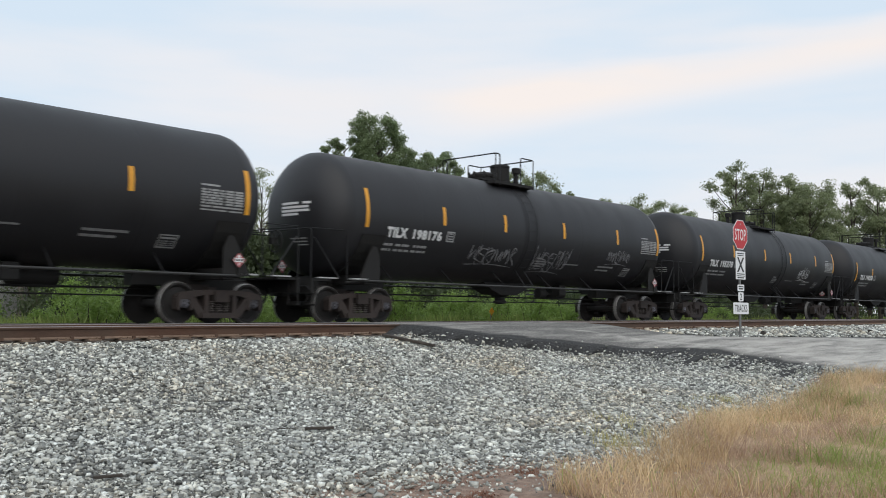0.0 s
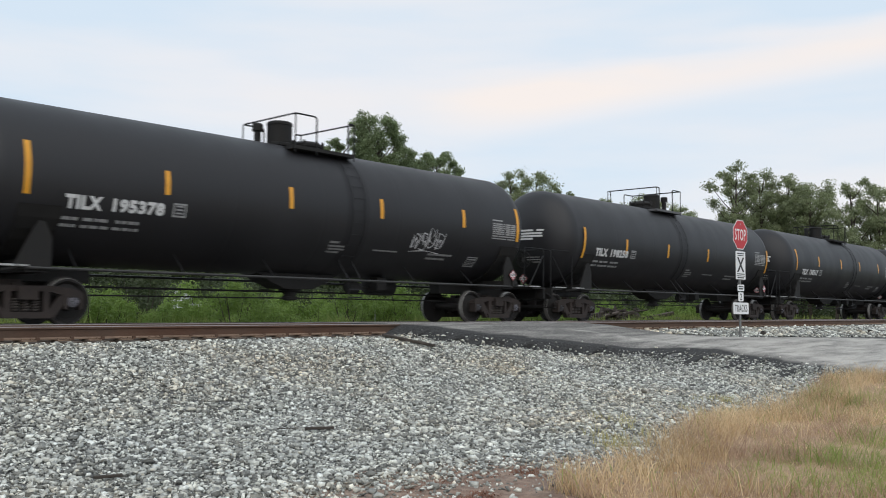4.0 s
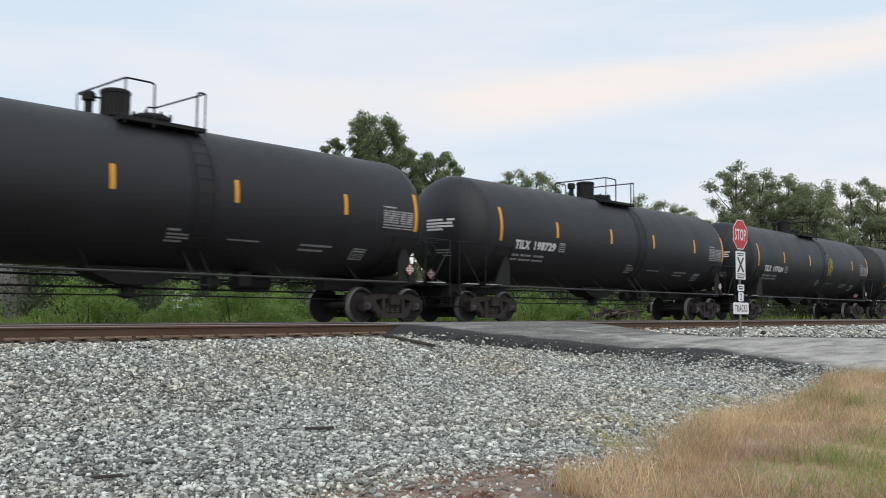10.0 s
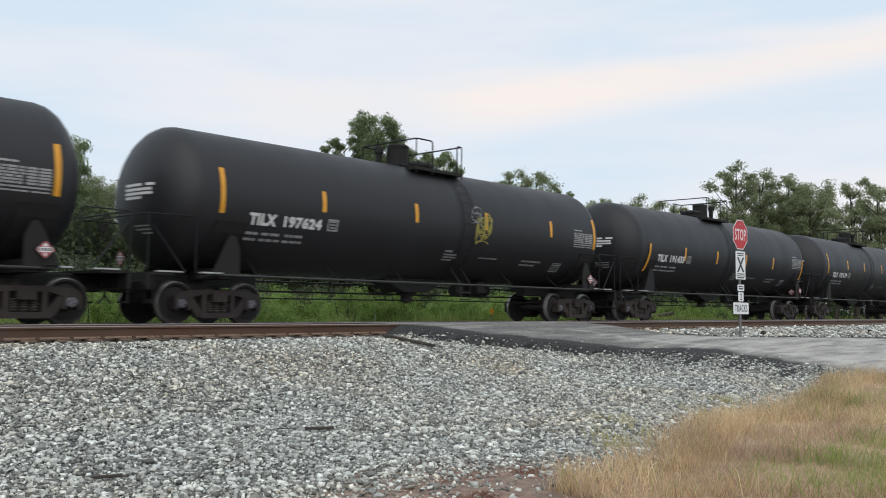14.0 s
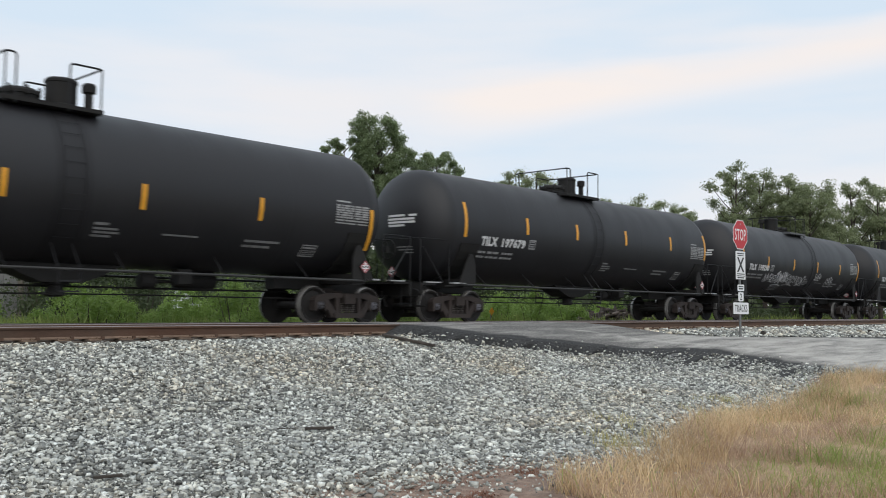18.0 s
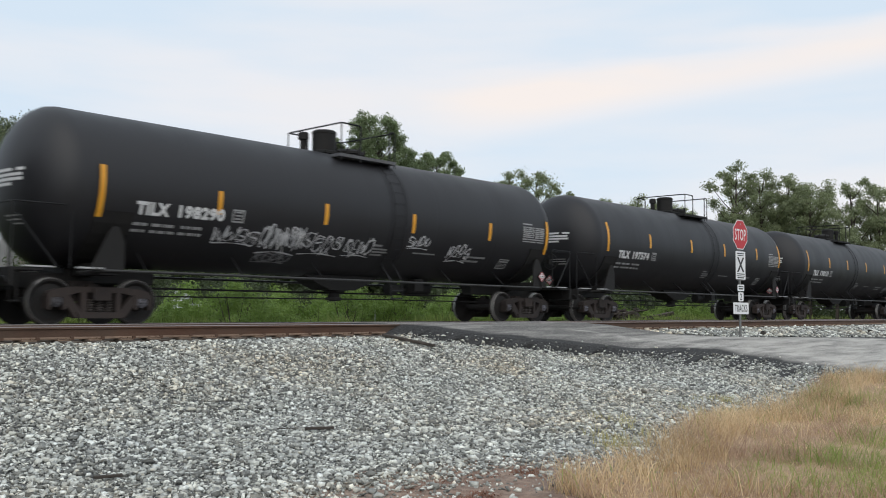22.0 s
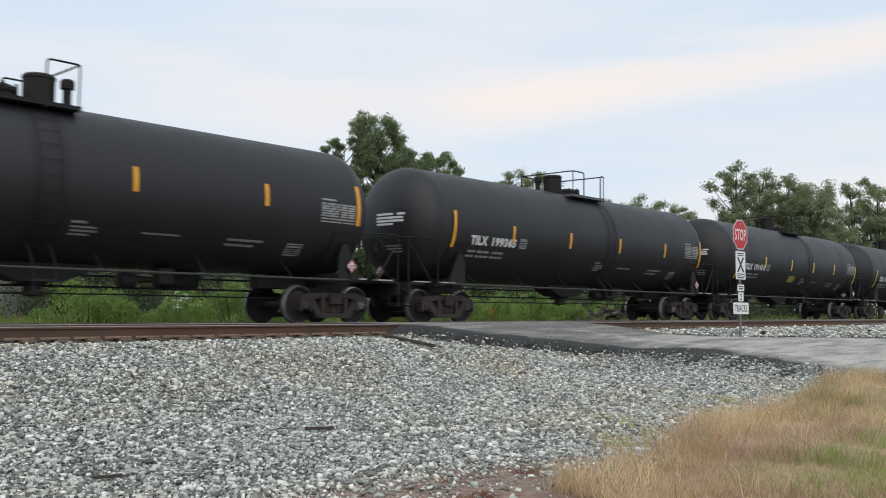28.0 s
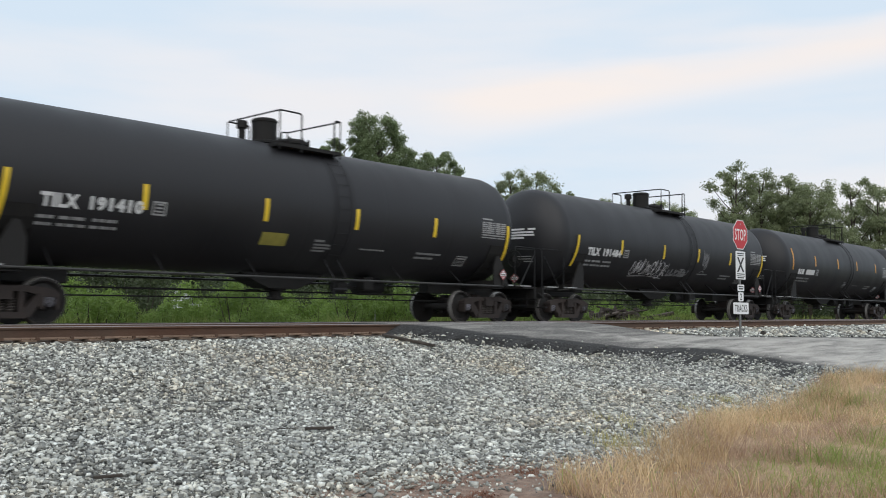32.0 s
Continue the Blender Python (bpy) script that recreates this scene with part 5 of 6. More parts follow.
cab.matrix_basis = pose(19.3, 30.6, -0.9)
part("body", Build().prism([(-0.75, 0.0), (0.75, 0.0), (0.75, 5.2), (-0.3, 5.2), (-0.62, 4.95), (-0.75, 4.6)], -0.6, 0.6).mesh("cabinet_body", CABGREY), cab)
part("door", Build().box((0.05, -0.615, 2.6), (1.2, 0.03, 4.5)).mesh("cabinet_door", CABGREY), cab)
part("roof_cap", Build().box((0.2, 0, 5.23), (1.15, 1.3, 0.06)).mesh("roof_cap", GALV), cab)

# ---- loose things by the track ----
OLDWOOD = mat("bleached_tie_timber", (0.018, 0.014, 0.011), (0.17, 0.14, 0.12), scale=5, rough=0.9, bump=0.5, per_piece=0.6)
DARKWOOD = mat("dark_rotten_timber", (0.024, 0.020, 0.017), (0.085, 0.07, 0.058), scale=5, rough=0.9, bump=0.5)
HEAPSOIL = mat("rubbish_earth", (0.014, 0.011, 0.009), (0.070, 0.054, 0.044), scale=3.5, rough=0.95, bump=0.9, fine=22)
def plank(x0, y0, z0, x1, y1, z1, w, t, label, name="timber_plank"):
    a, b = Vector((x0, y0, z0)), Vector((x1, y1, z1))
    d = b - a
    me = Build().box((0, 0, 0), (d.length, w, t), cut=t * 0.2).mesh(name, OLDWOOD if name == "old_tie" else DARKWOOD)
    ob = tagged(new(name, me), label, "timber")
    ob.matrix_basis = Matrix.Translation((a + b) / 2) @ d.to_track_quat("X", "Z").to_matrix().to_4x4()
    return ob


plank(11.58, -5.96, -0.115, 11.85, -7.02, -0.285, 0.085, 0.05, "dark broken timber plank lying on the ballast")
plank(5.84, -10.40, -0.895, 6.06, -10.47, -0.90, 0.010, 0.010, "thin grey-brown twig lying on the ballast", "stick")
plank(6.11, -10.53, -0.905, 6.39, -10.66, -0.91, 0.035, 0.03, "short dark stick lying on the ballast", "stick")
plank(3.45, -11.20, -0.985, 3.66, -11.26, -0.985, 0.03, 0.025, "short brown stick lying on the ballast", "stick")
for x, y, z in ((24.16, -7.84, -0.28), (31.87, -8.22, -0.32)):
    r_ = Build().box((0, 0, 0.04), (0.36, 0.14, 0.07), pose(0, 0, 0, 0, 8, 20), cut=0.015).box((0.05, 0.02, 0.10), (0.10, 0.10, 0.07), cut=0.015)
    tagged(new("scrap_timber", r_.mesh("scrap_timber", DARKWOOD)), "dark scrap of timber on the pale gravel", "timber").matrix_basis = pose(x, y, z)
stake = tagged(new("marker_stake"), "thin pale marker stake standing in the grass", "stake")
stake.matrix_basis = pose(20.6, 3.9, -0.7)
part("shaft", Build().box((0, 0, 0.55), (0.05, 0.03, 1.1)).mesh("stake_shaft", SIGNWHITE), stake)
mark = tagged(new("marker_post"), "small orange-yellow marker plate on a stake", "stake")
mark.matrix_basis = pose(26.3, 3.6, -0.7)
part("shaft", Build().box((0, 0, 0.5), (0.05, 0.04, 1.0)).mesh("marker_shaft", POSTSTEEL), mark)
part("plate", Build().box((0, -0.03, 1.0), (0.22, 0.01, 0.22), pose(0, 0, 0, 0, 45, 0)).mesh("marker_plate", ORANGE), mark, "orange-yellow diamond plate")
pr = random.Random(8)
for i in range(90):
    flat = i % 4 == 3
    x, y = (pr.uniform(40.5, 46.5) if flat else pr.uniform(34.6, 39.6)), 4.3 + pr.uniform(0, 1.6)
    hump = math.sin(math.pi * min(1, max(0, (x - 34.0) / 6.6)))
    z = -0.55 + (pr.uniform(0.1, 0.45) if flat else 1.12 * hump * (i % 9) / 8)
    long_, turn_ = pr.uniform(0.6, 1.7), pr.uniform(-1.0, 1.0)
    w = pr.choice((0.22, 0.16, 0.10, 0.07))
    ob = plank(x, y, z, x + long_ * math.cos(turn_), y + 0.6 * long_ * math.sin(turn_), z + pr.uniform(-0.3, 0.3), w, w * 0.8, "old grey-brown tie discarded in a heap", "old_tie")
    tagged(ob, group="discarded ties")
xs_, ys_ = span(33.6, 47.4, 0.12), span(3.9, 6.6, 0.1)
heap = lambda x, y: ground_z(x, y) - 0.06 + np.sin(np.pi * np.clip((y - 3.9) / 2.7, 0, 1)) ** 0.8 * (1.15 * np.sin(np.pi * np.clip((x - 33.6) / 7.6, 0, 1)) ** 0.7 + 0.45 * np.sin(np.pi * np.clip((x - 39.0) / 8.4, 0, 1))) * (0.75 + 0.22 * np.sin(5.1 * x + 3 * y) + 0.22 * np.sin(11.0 * x - 7 * y) + 0.15 * np.sin(19.0 * x + 13 * y))
tagged(new("earth_mound", sheet("earth_mound", xs_, ys_, heap, HEAPSOIL)), "brown mound of earth and rotten timber scraps", "mound")


# ---- plants ----
def unit(a):
    return a / np.maximum(np.linalg.norm(a, axis=1), 1e-6)[:, None]


def leaves(rng, centres, size, out=None):
    """Small four-cornered leaves at the given centres, facing away from their clump where out is given."""
    n = len(centres)
    facing = rng.normal(size=(n, 3)) if out is None else unit(out) + np.array([0, 0, 0.35]) + 0.55 * rng.normal(size=(n, 3))
    facing = unit(facing)
    a = unit(np.cross(facing, rng.normal(size=(n, 3))))
    b = np.cross(facing, a)
    s = (size * rng.uniform(0.6, 1.4, n))[:, None]
    v = np.stack([centres - a * s, centres - b * s * 0.55, centres + a * s, centres + b * s * 0.55], 1).reshape(-1, 3)
    return v, np.arange(4 * n).reshape(n, 4)


def tree_meshes(seed, height, width, trunk_share, lobes, per, leaf, material, kind):
    rng, rr = np.random.default_rng(seed), random.Random(seed)
    wood, tips, sizes = Build(), [], []
    lean = (rr.uniform(-0.04, 0.04) * height, rr.uniform(-0.04, 0.04) * height)
    base_r = height * 0.013 + 0.05
    wood.tube([(0, 0, -0.4), (lean[0] * 0.3, lean[1] * 0.3, height * 0.35), (lean[0], lean[1], height * 0.90)], [base_r, base_r * 0.75, 0.03], 9)
    mid, half = height * (0.5 + trunk_share / 2), height * (1 - trunk_share) / 2
    for i in range(lobes):
        up = -0.95 + 1.9 * (i + 0.5) / lobes
        a = i * 2.399 + rr.uniform(-0.6, 0.6)
        full = (0.62 if i % 4 == 0 else 1.0) * rr.uniform(0.72, 1.04)
        rad = width * math.sqrt(max(0.0, 1 - abs(up) ** 3.6)) * full
        lobe = Vector((lean[0] * 0.8 + rad * math.cos(a), lean[1] * 0.8 + rad * math.sin(a), mid + half * 0.97 * up * (0.85 + 0.15 * full)))
        root = Vector((lean[0] * 0.5, lean[1] * 0.5, max(height * trunk_share * 0.8, lobe.z - rad * 0.9 - 0.4)))
        wood.tube([root, (root + lobe) / 2 + Vector((0, 0, -0.12)), lobe], [base_r * 0.26, base_r * 0.15, 0.015], 5)
        for j in range(12):
            d = Vector((rr.gauss(0, 1), rr.gauss(0, 1), rr.gauss(0, 0.7))).normalized() * width * rr.uniform(0.06, 0.27)
            tips.append(lobe + d)
            sizes.append(width * rr.uniform(0.065, 0.135))
            if j % 3 == 0:
                wood.tube([lobe, lobe + d], [0.02, 0.008], 3)
    tips = np.array([tuple(p) for p in tips])
    which = rng.integers(0, len(tips), lobes * per)
    ball = unit(rng.normal(size=(len(which), 3))) * (rng.random(len(which)) ** 0.45)[:, None] * 1.7
    d = ball * np.array(sizes)[which][:, None] * np.array([1.15, 1.15, 0.85])
    c = tips[which] + d
    c[:, 2] = np.minimum(c[:, 2], height + 0.15 * rng.random(len(c)))
    v, f = leaves(rng, c, leaf, d + 0.25 * unit(c - np.array([0, 0, mid])) * np.array(sizes)[which][:, None])
    return wood.mesh("trunk", BARK, smooth=True), quick_mesh("crown", v, f, material)


def tree(seed, x, y, height, width, kind="broad", dense=1.0, label=""):
    ground_level = float(ground_z(x, y))
    h = height - ground_level
    lobes = int(34 * dense)
    t, c = tree_meshes(seed, h, width, 0.55 if kind == "pine" else 0.30, lobes, 820 if kind == "pine" else 480, 0.066 + width * 0.006, {"broad": LEAF, "dark": LEAFDARK, "pine": CROWNLEAF}[kind], kind)
    ob = tagged(new("tree"), label or "leafy green broadleaf tree with an uneven crown", "tree")
    ob.matrix_basis = pose(x, y, ground_level)
    part("trunk", t, ob)
    part("crown", c, ob)
    return ob


# These tall trees are broadleaf, their crowns set high on the trunk.
TALL_BROADLEAF = "tall broadleaf tree with an open crown of dark leaf clumps"
tree(21, 23.7, 43.7, 13.1, 3.77, "dark", 2.00)
tree(22, 21.3, 44.8, 12.9, 4.16, "broad", 1.80)
tree(23, 30.1, 51.4, 13.7, 2.86, "pine", 1.00, TALL_BROADLEAF)
tree(55, 27.3, 48.6, 13.3, 2.86, "broad", 1.30)
tree(24, 33.8, 55.0, 11.5, 3.20, "broad", 2.00)
tree(25, 39.4, 56.3, 11.4, 3.20, "broad", 2.20)
tree(26, 45.4, 57.2, 12.0, 3.20, "broad", 1.80)
tree(59, 46.9, 55.2, 15.4, 2.30, "broad", 2.00)
tree(60, 42.1, 56.3, 12.6, 2.60, "broad", 2.00)
tree(61, 48.7, 53.5, 13.4, 2.00, "broad", 1.50)
tree(27, 50.4, 51.6, 13.1, 3.90, "broad", 1.00)
tree(28, 50.9, 36.1, 16.5, 2.35, "pine", 1.60, TALL_BROADLEAF)
tree(29, 47.9, 37.3, 14.6, 1.65, "pine", 0.80, TALL_BROADLEAF)
tree(30, 56.4, 34.9, 14.0, 1.95, "pine", 1.20, TALL_BROADLEAF)
tree(62, 50.6, 38.5, 10.2, 3.1, "broad", 1.2)
tree(31, 53.7, 36.2, 13.3, 2.08, "pine", 0.80, TALL_BROADLEAF)
tree(32, 66.4, 34.3, 13.3, 2.21, "broad", 1.00)
tree(33, 68.8, 33.1, 14.0, 2.60, "broad", 1.10)
tree(34, 73.9, 33.6, 13.0, 1.30, "broad", 0.60)
tree(35, 84.8, 36.5, 13.0, 2.47, "broad", 0.80)
tree(36, 88.4, 32.5, 13.2, 3.12, "broad", 1.00)
tree(37, 91.8, 31.9, 13.1, 2.21, "broad", 0.70)
tree(38, 96.5, 31.3, 12.9, 2.08, "broad", 0.70)
tree(56, 98.1, 29.7, 11.4, 1.69, "broad", 0.60)
tree(39, 71.2, 14.3, 12.7, 2.27, "broad", 1.00)
tree(40, 72.8, 12.6, 12.2, 2.34, "broad", 1.00)
tree(57, 75.3, 11.4, 12.2, 2.08, "broad", 0.90)
tree(41, 74.4, 9.6, 11.1, 2.60, "broad", 1.50)
tree(42, 73.0, 7.0, 7.4, 1.69, "broad", 0.90)
tree(43, 81.1, 8.1, 12.1, 2.21, "broad", 0.80)
tree(44, 82.5, 6.6, 11.8, 2.47, "broad", 0.90)
tree(45, 85.5, 4.8, 11.5, 3.12, "broad", 1.00)
tree(46, 77.7, 16.5, 9.3, 3.38, "broad", 1.10)
tree(47, 61.0, 36.0, 10.2, 3.38, "broad", 1.00)
tree(48, 79.6, 35.0, 10.5, 3.12, "broad", 1.00)
tree(49, 64.5, 35.0, 12.1, 2.08, "broad", 0.80)
tree(50, 83.4, 36.7, 12.0, 2.08, "broad", 0.70)
tree(51, 92.0, 30.3, 11.5, 2.21, "broad", 0.80)
tree(52, 75.8, 12.5, 10.4, 2.86, "broad", 1.20)
tree(53, 78.1, 11.5, 10.2, 2.60, "broad", 1.10)
tree(54, 58.3, 34.4, 10.9, 2.08, "broad", 0.80)
tree(58, 84.1, 8.0, 9.1, 2.86, "broad", 1.10)

# far woods that close the distance
rng = np.random.default_rng(77)
fa = rng.uniform(-1.2, 1.5, 42000)
fr = rng.uniform(105, 150, len(fa))
top = 7.5 + 2.2 * np.sin(fa * 19) + 1.5 * np.sin(fa * 47 + 1)
c = np.stack([fr * np.sin(fa), 20 + fr * np.cos(fa), -0.9 + top * rng.random(len(fa))], -1)
v, f = leaves(rng, c, 0.75)
tagged(new("far_woods", quick_mesh("far_woods", v, f, LEAFDARK)), "distant dark green woods closing the view", "woods", kind="stuff")


# hedgerow: low growth that closes the verge
hr = np.random.default_rng(78)
ha = np.concatenate([hr.uniform(0.20, 1.36, 80000), hr.uniform(0.28, 0.80, 90000)])
hd = np.maximum(hr.uniform(46, 58, len(ha)), hr.uniform(27, 36, len(ha)) / np.cos(ha))
htop = 3.0 + 2.0 * smooth(0.85, 0.72, ha) + 0.9 * np.sin(ha * 31) + 0.6 * np.sin(ha * 83 + 2)
open_ = (abs(ha - 0.377) < 0.022) & (hd < 54)
ha, hd, htop = ha[~open_], hd[~open_], htop[~open_]
hz = -0.95 + np.maximum(htop, 0.8) * hr.random(len(ha)) ** 0.8
v, f = leaves(hr, np.stack([hd * np.sin(ha), -18 + hd * np.cos(ha), hz], -1), 0.155)
tagged(new("hedgerow", quick_mesh("hedgerow", v, f, LEAFDARK)), "tangled green hedgerow along the verge", "hedge", kind="stuff")


# shrubs in the verge behind the track
def shrub_meshes(seed, w, h, material):
    r = np.random.default_rng(seed)
    k, per = int(34 * w), 60
    d = unit(r.normal(size=(k, 3)) + np.array([0, 0, 0.35]))
    lump = d * r.uniform(0.62, 1.0, k)[:, None] * np.array([w, w * 0.8, h * 0.56]) + np.array([0, 0, h * 0.42])
    off = unit(r.normal(size=(k * per, 3))) * (r.random(k * per) ** 0.4)[:, None] * np.repeat(r.uniform(0.16, 0.34, k), per)[:, None] * w
    c = np.repeat(lump, per, 0) + off
    ok = c[:, 2] > -0.1
    v, f = leaves(r, c[ok], 0.052, (off + 0.12 * np.repeat(d, per, 0))[ok])
    stems = Build()
    for i in range(6):
        a = i * 1.05
        stems.tube([(0.1 * math.cos(a), 0.1 * math.sin(a), -0.1), (0.5 * w * math.cos(a), 0.5 * w * math.sin(a), h * 0.75)], [0.025, 0.008], 4)
    return stems.mesh("stems", BARK), quick_mesh("foliage", v, f, material)


LEAFBRIGHT = leaf_mat("bright_weed_leaf", (0.17, 0.265, 0.055), (0.36, 0.50, 0.135), 0.5)
SHRUBS = [shrub_meshes(60 + i, 1.0 + 0.2 * i, 1.9 + 0.25 * i, (LEAFBRIGHT, LEAFDARK, LEAFBRIGHT, LEAFDARK)[i]) for i in range(4)]
rs = random.Random(17)
for i in range(46):
    x = 3 + i * (0.72 if i < 34 else 1.5) + rs.uniform(-0.5, 0.5)
    y = 11.0 + 0.16 * x * rs.uniform(0.2, 1.0) + rs.uniform(-1.5, 5)
    if abs(x - 0.396 * (y + 18.1)) < 1.3:
        continue
    s, k = rs.uniform(0.75, 1.35), rs.choice((1, 3, 3, 0))
    ob = tagged(new("shrub"), "dense green shrub in the trackside verge", "shrub", "shrubs behind the track")
    ob.matrix_basis = pose(x, y, -0.95, 0, 0, rs.uniform(0, 360)) @ Matrix.Diagonal((s, s, s, 1))
    part("woody_base", SHRUBS[k][0], ob)
    part("foliage", SHRUBS[k][1], ob)


rb = random.Random(29)
for i in range(72):
    x = 4.5 + i * 0.40 + rb.uniform(-0.4, 0.4)
    y = rb.uniform(3.5, 6.5)
    if abs(x - 0.396 * (y + 18.1)) < 0.5:
        continue
    s, k = rb.uniform(0.40, 0.80), rb.choice((0, 2, 2))
    ob = tagged(new("shrub"), "low light green bush among the tall grass", "shrub", "shrubs behind the track")
    ob.matrix_basis = pose(x, y, float(ground_z(x, y)) - 0.02, 0, 0, rb.uniform(0, 360)) @ Matrix.Diagonal((s, s, s, 1))
    part("woody_base", SHRUBS[k][0], ob)
    part("foliage", SHRUBS[k][1], ob)


ob = tagged(new("shrub"), "round light green bush by the grey cabinet", "shrub", "shrubs behind the track")
ob.matrix_basis = pose(10.95, 5.5, -0.75, 0, 0, 40) @ Matrix.Diagonal((0.70, 0.70, 0.78, 1))
part("woody_base", SHRUBS[2][0], ob)
part("foliage", SHRUBS[2][1], ob)

# white wildflowers in the verge
fr_ = np.random.default_rng(83)
for i in range(14):
    hx, hy, hz = fr_.uniform(12.75, 13.5), fr_.uniform(3.0, 3.8), fr_.uniform(0.85, 1.25)
    flower = tagged(new("wildflower"), "white wildflower head on a thin green stem", "flower", "wildflowers in the verge")
    flower.matrix_basis = pose(hx, hy, float(ground_z(hx, hy)))
    c = fr_.normal(0, 1, (22, 3)) * np.array([0.04, 0.04, 0.015]) + np.array([0, 0, hz])
    v, f = leaves(fr_, c, 0.018, np.tile(np.array([[0.0, -0.4, 1.0]]), (22, 1)))
    tagged(part("flower_head", quick_mesh("flower_head", v, f, SIGNWHITE), flower, "white flower head"), kind="stuff")
    part("stem", Build().tube([(0, 0, -0.03), (0, 0, hz)], 0.006, 4).mesh("stem", LEAFBRIGHT), flower)

# weeds behind the heap of ties
for i in range(34):
    x, y = 30.5 + i * 0.75 + rb.uniform(-0.4, 0.4), rb.uniform(7.6, 10.5)
    q = rb.uniform(0.55, 0.9)
    ob = tagged(new("shrub"), "light green weedy bush behind the discarded ties", "shrub", "shrubs behind the track")
    ob.matrix_basis = pose(x, y, float(ground_z(x, y)) - 0.02, 0, 0, rb.uniform(0, 360)) @ Matrix.Diagonal((q, q, q, 1))
    part("woody_base", SHRUBS[i % 2 * 2][0], ob)
    part("foliage", SHRUBS[i % 2 * 2][1], ob)


def blades(rng, x, y, h, w, droop):
    """Bent grass blades: two quads and a tip in five triangles each."""
    n = len(x)
    a = rng.uniform(0, 2 * np.pi, n)
    ax, ay = np.cos(a), np.sin(a)
    b = rng.uniform(0, 2 * np.pi, n)
    bx, by = np.cos(b) * droop * h, np.sin(b) * droop * h
    z = ground_z(x, y) - 0.02
    rows = []
    for t, ww in ((0.0, 1.0), (0.55, 0.8)):
        for s in (-1, 1):
            rows.append(np.stack([x + s * ax * w * ww / 2 + bx * t * t, y + s * ay * w * ww / 2 + by * t * t, z + h * t], -1))
    rows.append(np.stack([x + bx, y + by, z + h * (1 - 0.25 * droop)], -1))
    v = np.stack(rows, 1).reshape(-1, 3)
    tri = np.array([(0, 1, 3), (0, 3, 2), (2, 3, 4)])
    return v, (tri[None] + (np.arange(n) * 5)[:, None, None]).reshape(-1, 3)


def meadow(name, seed, x, y, h, w, droop, material, label):
    r = np.random.default_rng(seed)
    v, f = blades(r, x, y, h * r.uniform(0.55, 1.15, len(x)), w * (0.5 + 1.4 * r.random(len(x)) ** 2), droop * r.uniform(0.3, 1.4, len(x)))
    return tagged(new(name, quick_mesh(name, v, f, material)), label, "grass", kind="stuff")


def by_tuft(r, values, n, per):
    """One value for each tuft, repeated for its blades."""
    return np.repeat(values(n), per)


def tufts(r, n, x0, x1, y0, y1, per, spread):
    cx, cy = r.uniform(x0, x1, n), r.uniform(y0, y1, n)
    x = np.repeat(cx, per) + r.normal(0, spread, n * per)
    y = np.repeat(cy, per) + r.normal(0, spread, n * per)
    return x, y


# green verge behind the track
r = np.random.default_rng(31)
x, y = tufts(r, 3000, 4, 50, 2.6, 12, 22, 0.22)
keep = y > 2.4
x, y = x[keep], y[keep]
h = 0.44 + 0.26 * np.sin(0.9 * x) * np.sin(0.5 * x + y) + 0.20 * smooth(3, 6, y) + 0.20 * (np.sin(2.3 * x + 1.1 * y) > 0.5)
meadow("verge_grass", 32, x, y, h, 0.035, 0.35, GRASSGREEN, "tall bright green grass and weeds behind the track")
x, y = tufts(r, 3400, 30, 110, 6, 40, 12, 0.5)
meadow("far_grass", 33, x, y, 0.85 + 0.25 * np.sin(0.7 * x + y), 0.08, 0.3, GRASSGREEN, "rough green grass beyond the crossing")

# dry grass on the near bank
def bank_line(x):
    return np.interp(x, [5.9, 6.2, 6.8, 7.2, 8.3, 9.2, 10.7, 11.8, 12.4, 14.3, 15.8, 17.9, 18.9, 19.6, 23, 60], [-14.6, -13.75, -13.6, -13.72, -13.62, -13.2, -12.72, -12.58, -12.9, -12.62, -12.35, -11.85, -11.78, -12.0, -13.6, -30])


def in_view(x, y):
    return (y > -14.7 - 0.94 * (x - 6.0)) & (y > -16.6 + 0.29 * (x - 8)) & (x < 40)


x, y = tufts(r, 8200, 4.6, 34, -19, -11.5, 38, 0.12)
tall, mood = by_tuft(r, lambda n: 0.42 + 1.25 * r.random(n) ** 2.2, 8200, 38), by_tuft(r, lambda n: r.normal(0, 1.1, n), 8200, 38)
edge = bank_line(x) - 0.12 * np.sin(5.3 * x) * np.sin(1.9 * x + 1) + 0.20 * r.random(len(x)) ** 3
keep = (y < edge) & in_view(x, y)
x, y, tall, mood = x[keep], y[keep], tall[keep], mood[keep]
tone = 1.3 * np.sin(0.8 * x + 1.1 * y) + np.sin(1.9 * x - 1.3 * y + 1) + 0.7 * np.sin(4.1 * x + 2.7 * y) + mood + r.normal(0, 0.5, len(x)) - 1.6 * smooth(0.2, 1.0, bank_line(x) - y) * smooth(12, 9, x)
corner = smooth(-14.2, -14.95, y) * smooth(7.0, 8.2, x) + 0.75 * np.exp(-((x - 15.4) / 1.8) ** 2 - ((y + 13.0) / 0.55) ** 2)
green = r.random(len(x)) < 0.04 + 0.62 * corner + 0.14 * smooth(10, 12, x) * (np.sin(1.4 * x + 2.2 * y) > 0.2) * smooth(-12.9, -13.5, y)
red = (~green) & (tone < 0.55)
dry = ~(green | red)
hh = 0.16 + 0.12 * smooth(0.8, 0.1, bank_line(x) - y) + 0.04 * np.sin(1.7 * x) + 0.09 * (np.sin(2.9 * x + 1.7 * y) > 0.6) + 0.10 * r.random(len(x)) ** 4
hh = hh * tall
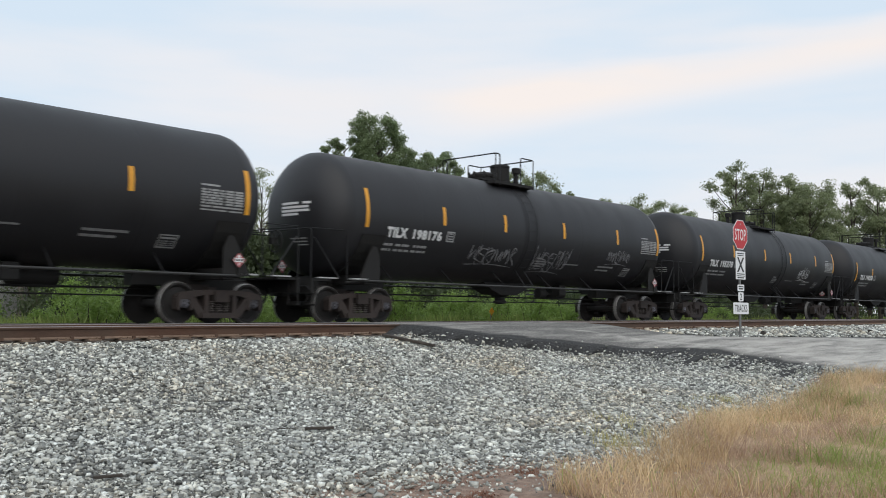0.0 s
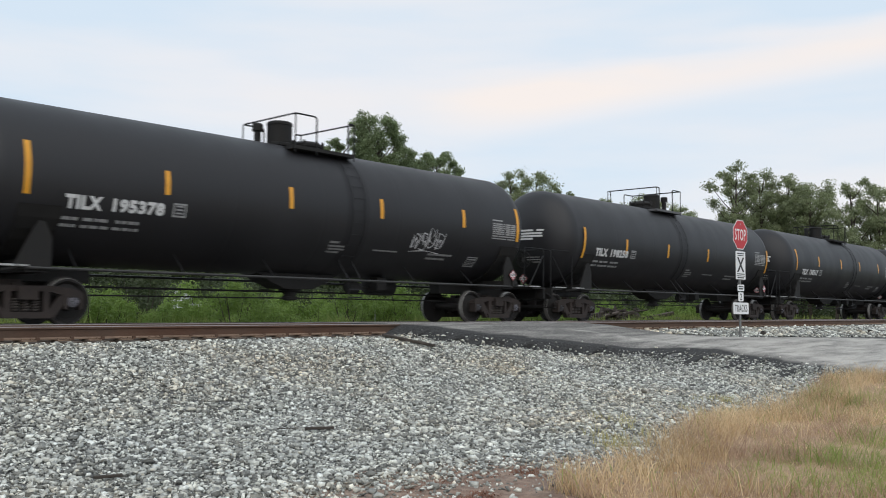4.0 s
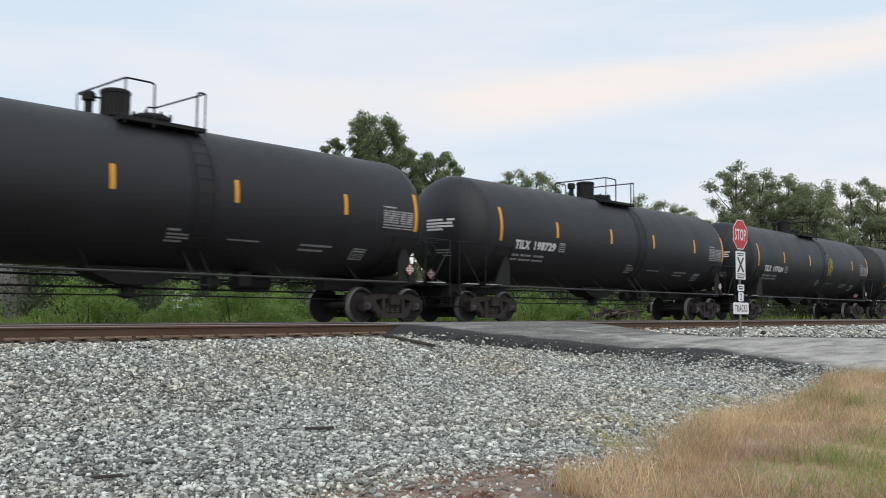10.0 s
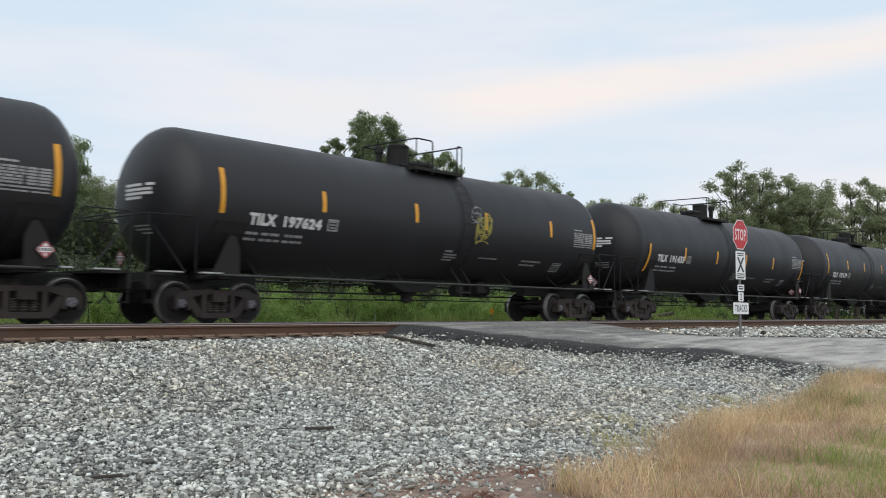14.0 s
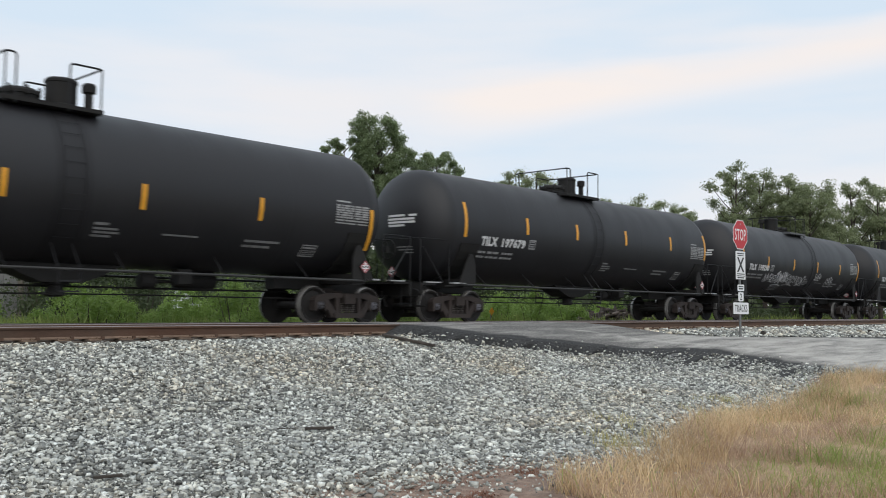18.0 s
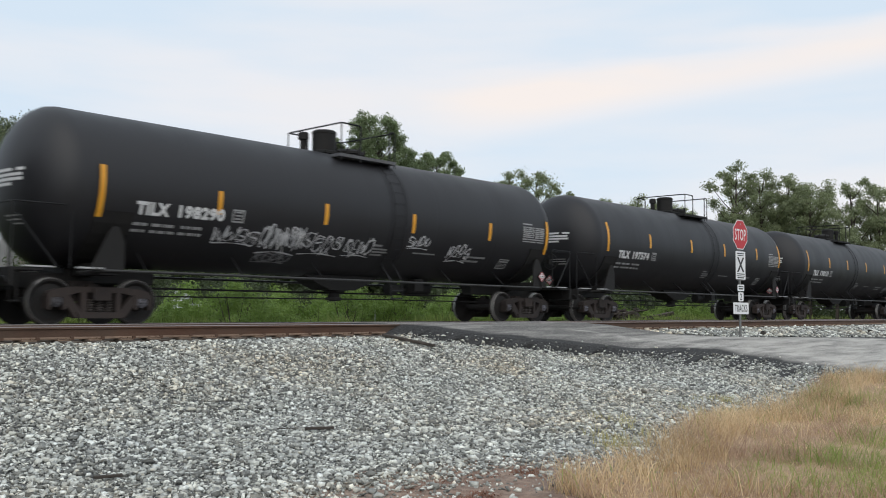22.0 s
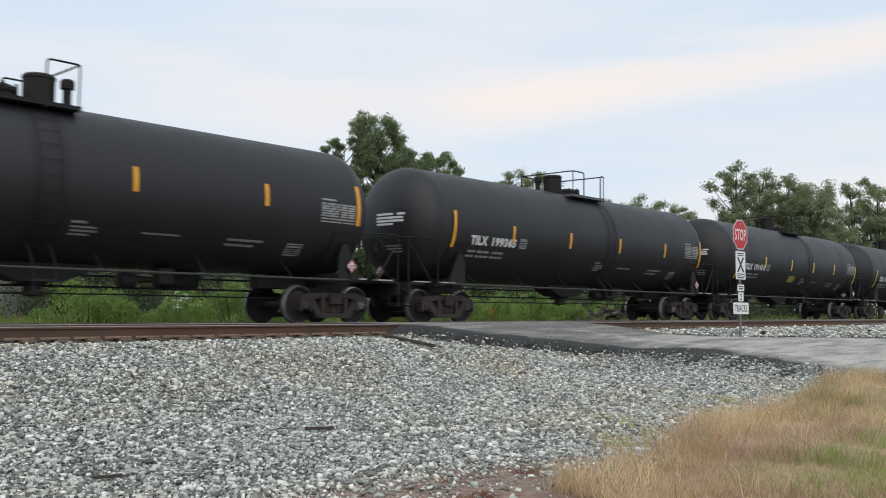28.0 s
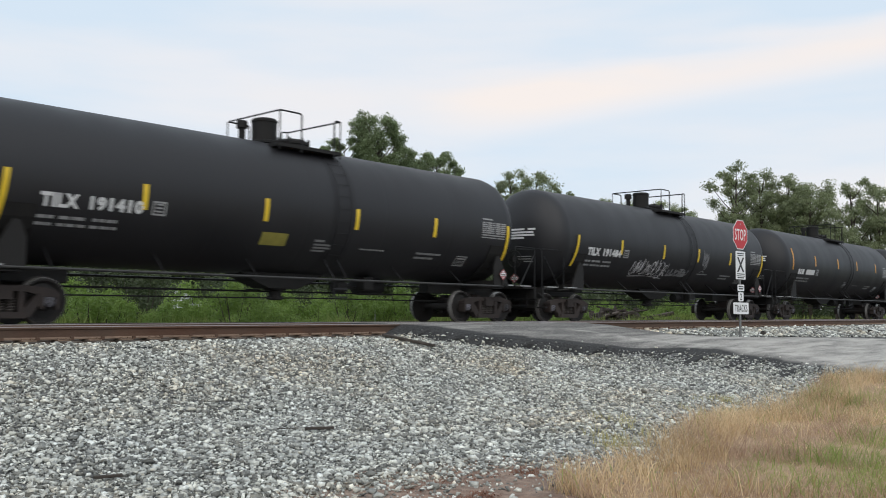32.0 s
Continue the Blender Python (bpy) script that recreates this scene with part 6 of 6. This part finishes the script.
meadow("dry_grass", 41, x[dry], y[dry], hh[dry], 0.0062, 0.95, GRASSDRY, "dry straw-coloured grass on the near bank")
meadow("russet_grass", 42, x[red], y[red], hh[red] * 0.8, 0.0060, 1.1, GRASSRED, "russet dead grass mixed into the bank")
meadow("bank_green_grass", 43, x[green], y[green], hh[green] * 0.9, 0.006, 0.7, GRASSGREEN, "green grass growing through the dry bank")
x, y = tufts(r, 760, 5.8, 20, -14.2, -11.6, 30, 0.075)
keep = (y < bank_line(x) + 0.16) & (y > bank_line(x) - 0.6)
meadow("straw_tufts", 45, x[keep], y[keep], 0.24 + 0.14 * np.abs(np.sin(3.1 * x[keep] + 1.3 * np.sin(7 * x[keep]))), 0.0058, 0.75, GRASSDRY, "taller pale straw tufts along the bank's edge")
x, y = tufts(r, 420, 6.6, 17, -13.6, -11.2, 18, 0.05)
keep = (y > bank_line(x)) & (y < bank_line(x) + 0.9 * r.random(len(x)))
meadow("stray_tufts", 46, x[keep], y[keep], 0.2 + 0 * x[keep], 0.0045, 0.8, GRASSDRY, "thin straw tufts growing out of the gravel")
x, y = np.concatenate([tufts(r, n, a - w, a + w, b - 0.09, b + 0.09, 30, 0.05) for a, b, w, n in ((5.25, -12.86, 0.16, 36), (6.75, -12.98, 0.13, 30), (5.57, -13.36, 0.12, 16), (6.0, -12.85, 0.6, 16), (5.0, -12.7, 0.5, 12))], 1)
meadow("russet_weeds", 44, x, y, 0.055 + 0 * x, 0.008, 1.2, WEEDRED, "low russet weeds on the bare soil")
x, y = tufts(r, 1600, -14, 26, -27, -13.2, 16, 0.25)
keep = ~in_view(x, y) & (y < np.where(x > 5.9, bank_line(x), bed_edge(x) - 1.0) - 0.2)
meadow("coarse_grass", 47, x[keep], y[keep], 0.26 + 0 * x[keep], 0.014, 0.9, GRASSDRY, "dry grass where the viewer stands")

# flattened dead stalks over the bank
x, y = tufts(r, 4200, 5.6, 26, -17, -11.6, 8, 0.16)
keep = (y < bank_line(x) - 0.05) & in_view(x, y)
v, f = blades(r, x[keep], y[keep], 0.12 * r.uniform(0.4, 1.3, keep.sum()), 0.006 * r.uniform(0.6, 1.4, keep.sum()), r.uniform(0.8, 1.9, keep.sum()))
tagged(new("dead_stalks", quick_mesh("dead_stalks", v, f, GRASSDRY)), "bent pale dead stalks lying over the bank", "grass", kind="stuff")
# thin yellow-green tufts standing in the gravel
x, y = np.concatenate([tufts(r, n, a - w, a + w, b - w, b + w, 26, 0.07) for a, b, w, n in ((10.1, -11.95, 0.32, 6), (8.5, -12.95, 0.22, 7), (9.3, -12.5, 0.35, 4), (13.3, -11.8, 0.30, 9), (12.2, -12.1, 0.3, 5))], 1)
meadow("gravel_tufts", 48, x, y, 0.20 + 0 * x, 0.0055, 0.7, GRASSOLIVE, "thin yellow-green grass tufts growing in the gravel")

# bare earth under the bank
xs, k = span(-20, 40, 0.5), 40
v = [(a, float(bed_edge(a)) + 0.35 - 16.0 * (j / (k - 1)) ** 1.6, 0) for a in xs for j in range(k)]
v = [(a, b, float(rough_ground(a, b)) + (-0.03 if j % k in (0, k - 1) else 0.016 + 0.03 * float(smooth(-15.5, -18, b)))) for j, (a, b, _) in enumerate(v)]
f = [(i * k + j, (i + 1) * k + j, (i + 1) * k + j + 1, i * k + j + 1) for i in range(len(xs) - 1) for j in range(k - 1)]
tagged(new("bank_soil", quick_mesh("bank_soil", v, f, SOIL)), "bare red-brown soil under the dry grass", "soil", kind="structure")

# matted dead grass between the tufts
xs = span(-20, 40, 0.3)
v = [(a, float(bank_line(a)) - 0.12 - 0.06 * math.sin(5.3 * a) - 13.0 * (j / (k - 1)) ** 1.6, 0) for a in xs for j in range(k)]
v = [(a, b, float(rough_ground(a, b)) + (-0.02 if j % k in (0, k - 1) else 0.024 + 0.045 * float(smooth(-15.5, -18, b))) - 0.05 * (j < k)) for j, (a, b, _) in enumerate(v)]
f = [(i * k + j, (i + 1) * k + j, (i + 1) * k + j + 1, i * k + j + 1) for i in range(len(xs) - 1) for j in range(k - 1)]
tagged(new("bank_thatch", quick_mesh("bank_thatch", v, f, THATCH)), "matted straw-brown dead grass covering the bank", "grass", kind="structure")

# the stones nearest the viewer, one by one
singles = []
for i, shp in enumerate(SHAPES):
    me = quick_mesh("stone", shp * np.array([1.1, 0.85, 0.6]), STONE_FACES, STONEPART)
    singles.append(me)
sr = random.Random(91)
bed_ob = bpy.data.objects["ballast_bed"]
for i in range(300):
    a = sr.uniform(2.9, 5.6)
    b = sr.uniform(-12.6, -10.4)
    s_ = sr.uniform(0.020, 0.034)
    part("stone", singles[i % len(singles)], bed_ob, m=pose(a, b, float(rough_ground(a, b)) + 0.03 + s_ * 0.3, sr.uniform(-25, 25), sr.uniform(-25, 25), sr.uniform(0, 360)) @ Matrix.Scale(s_, 4))


motions()
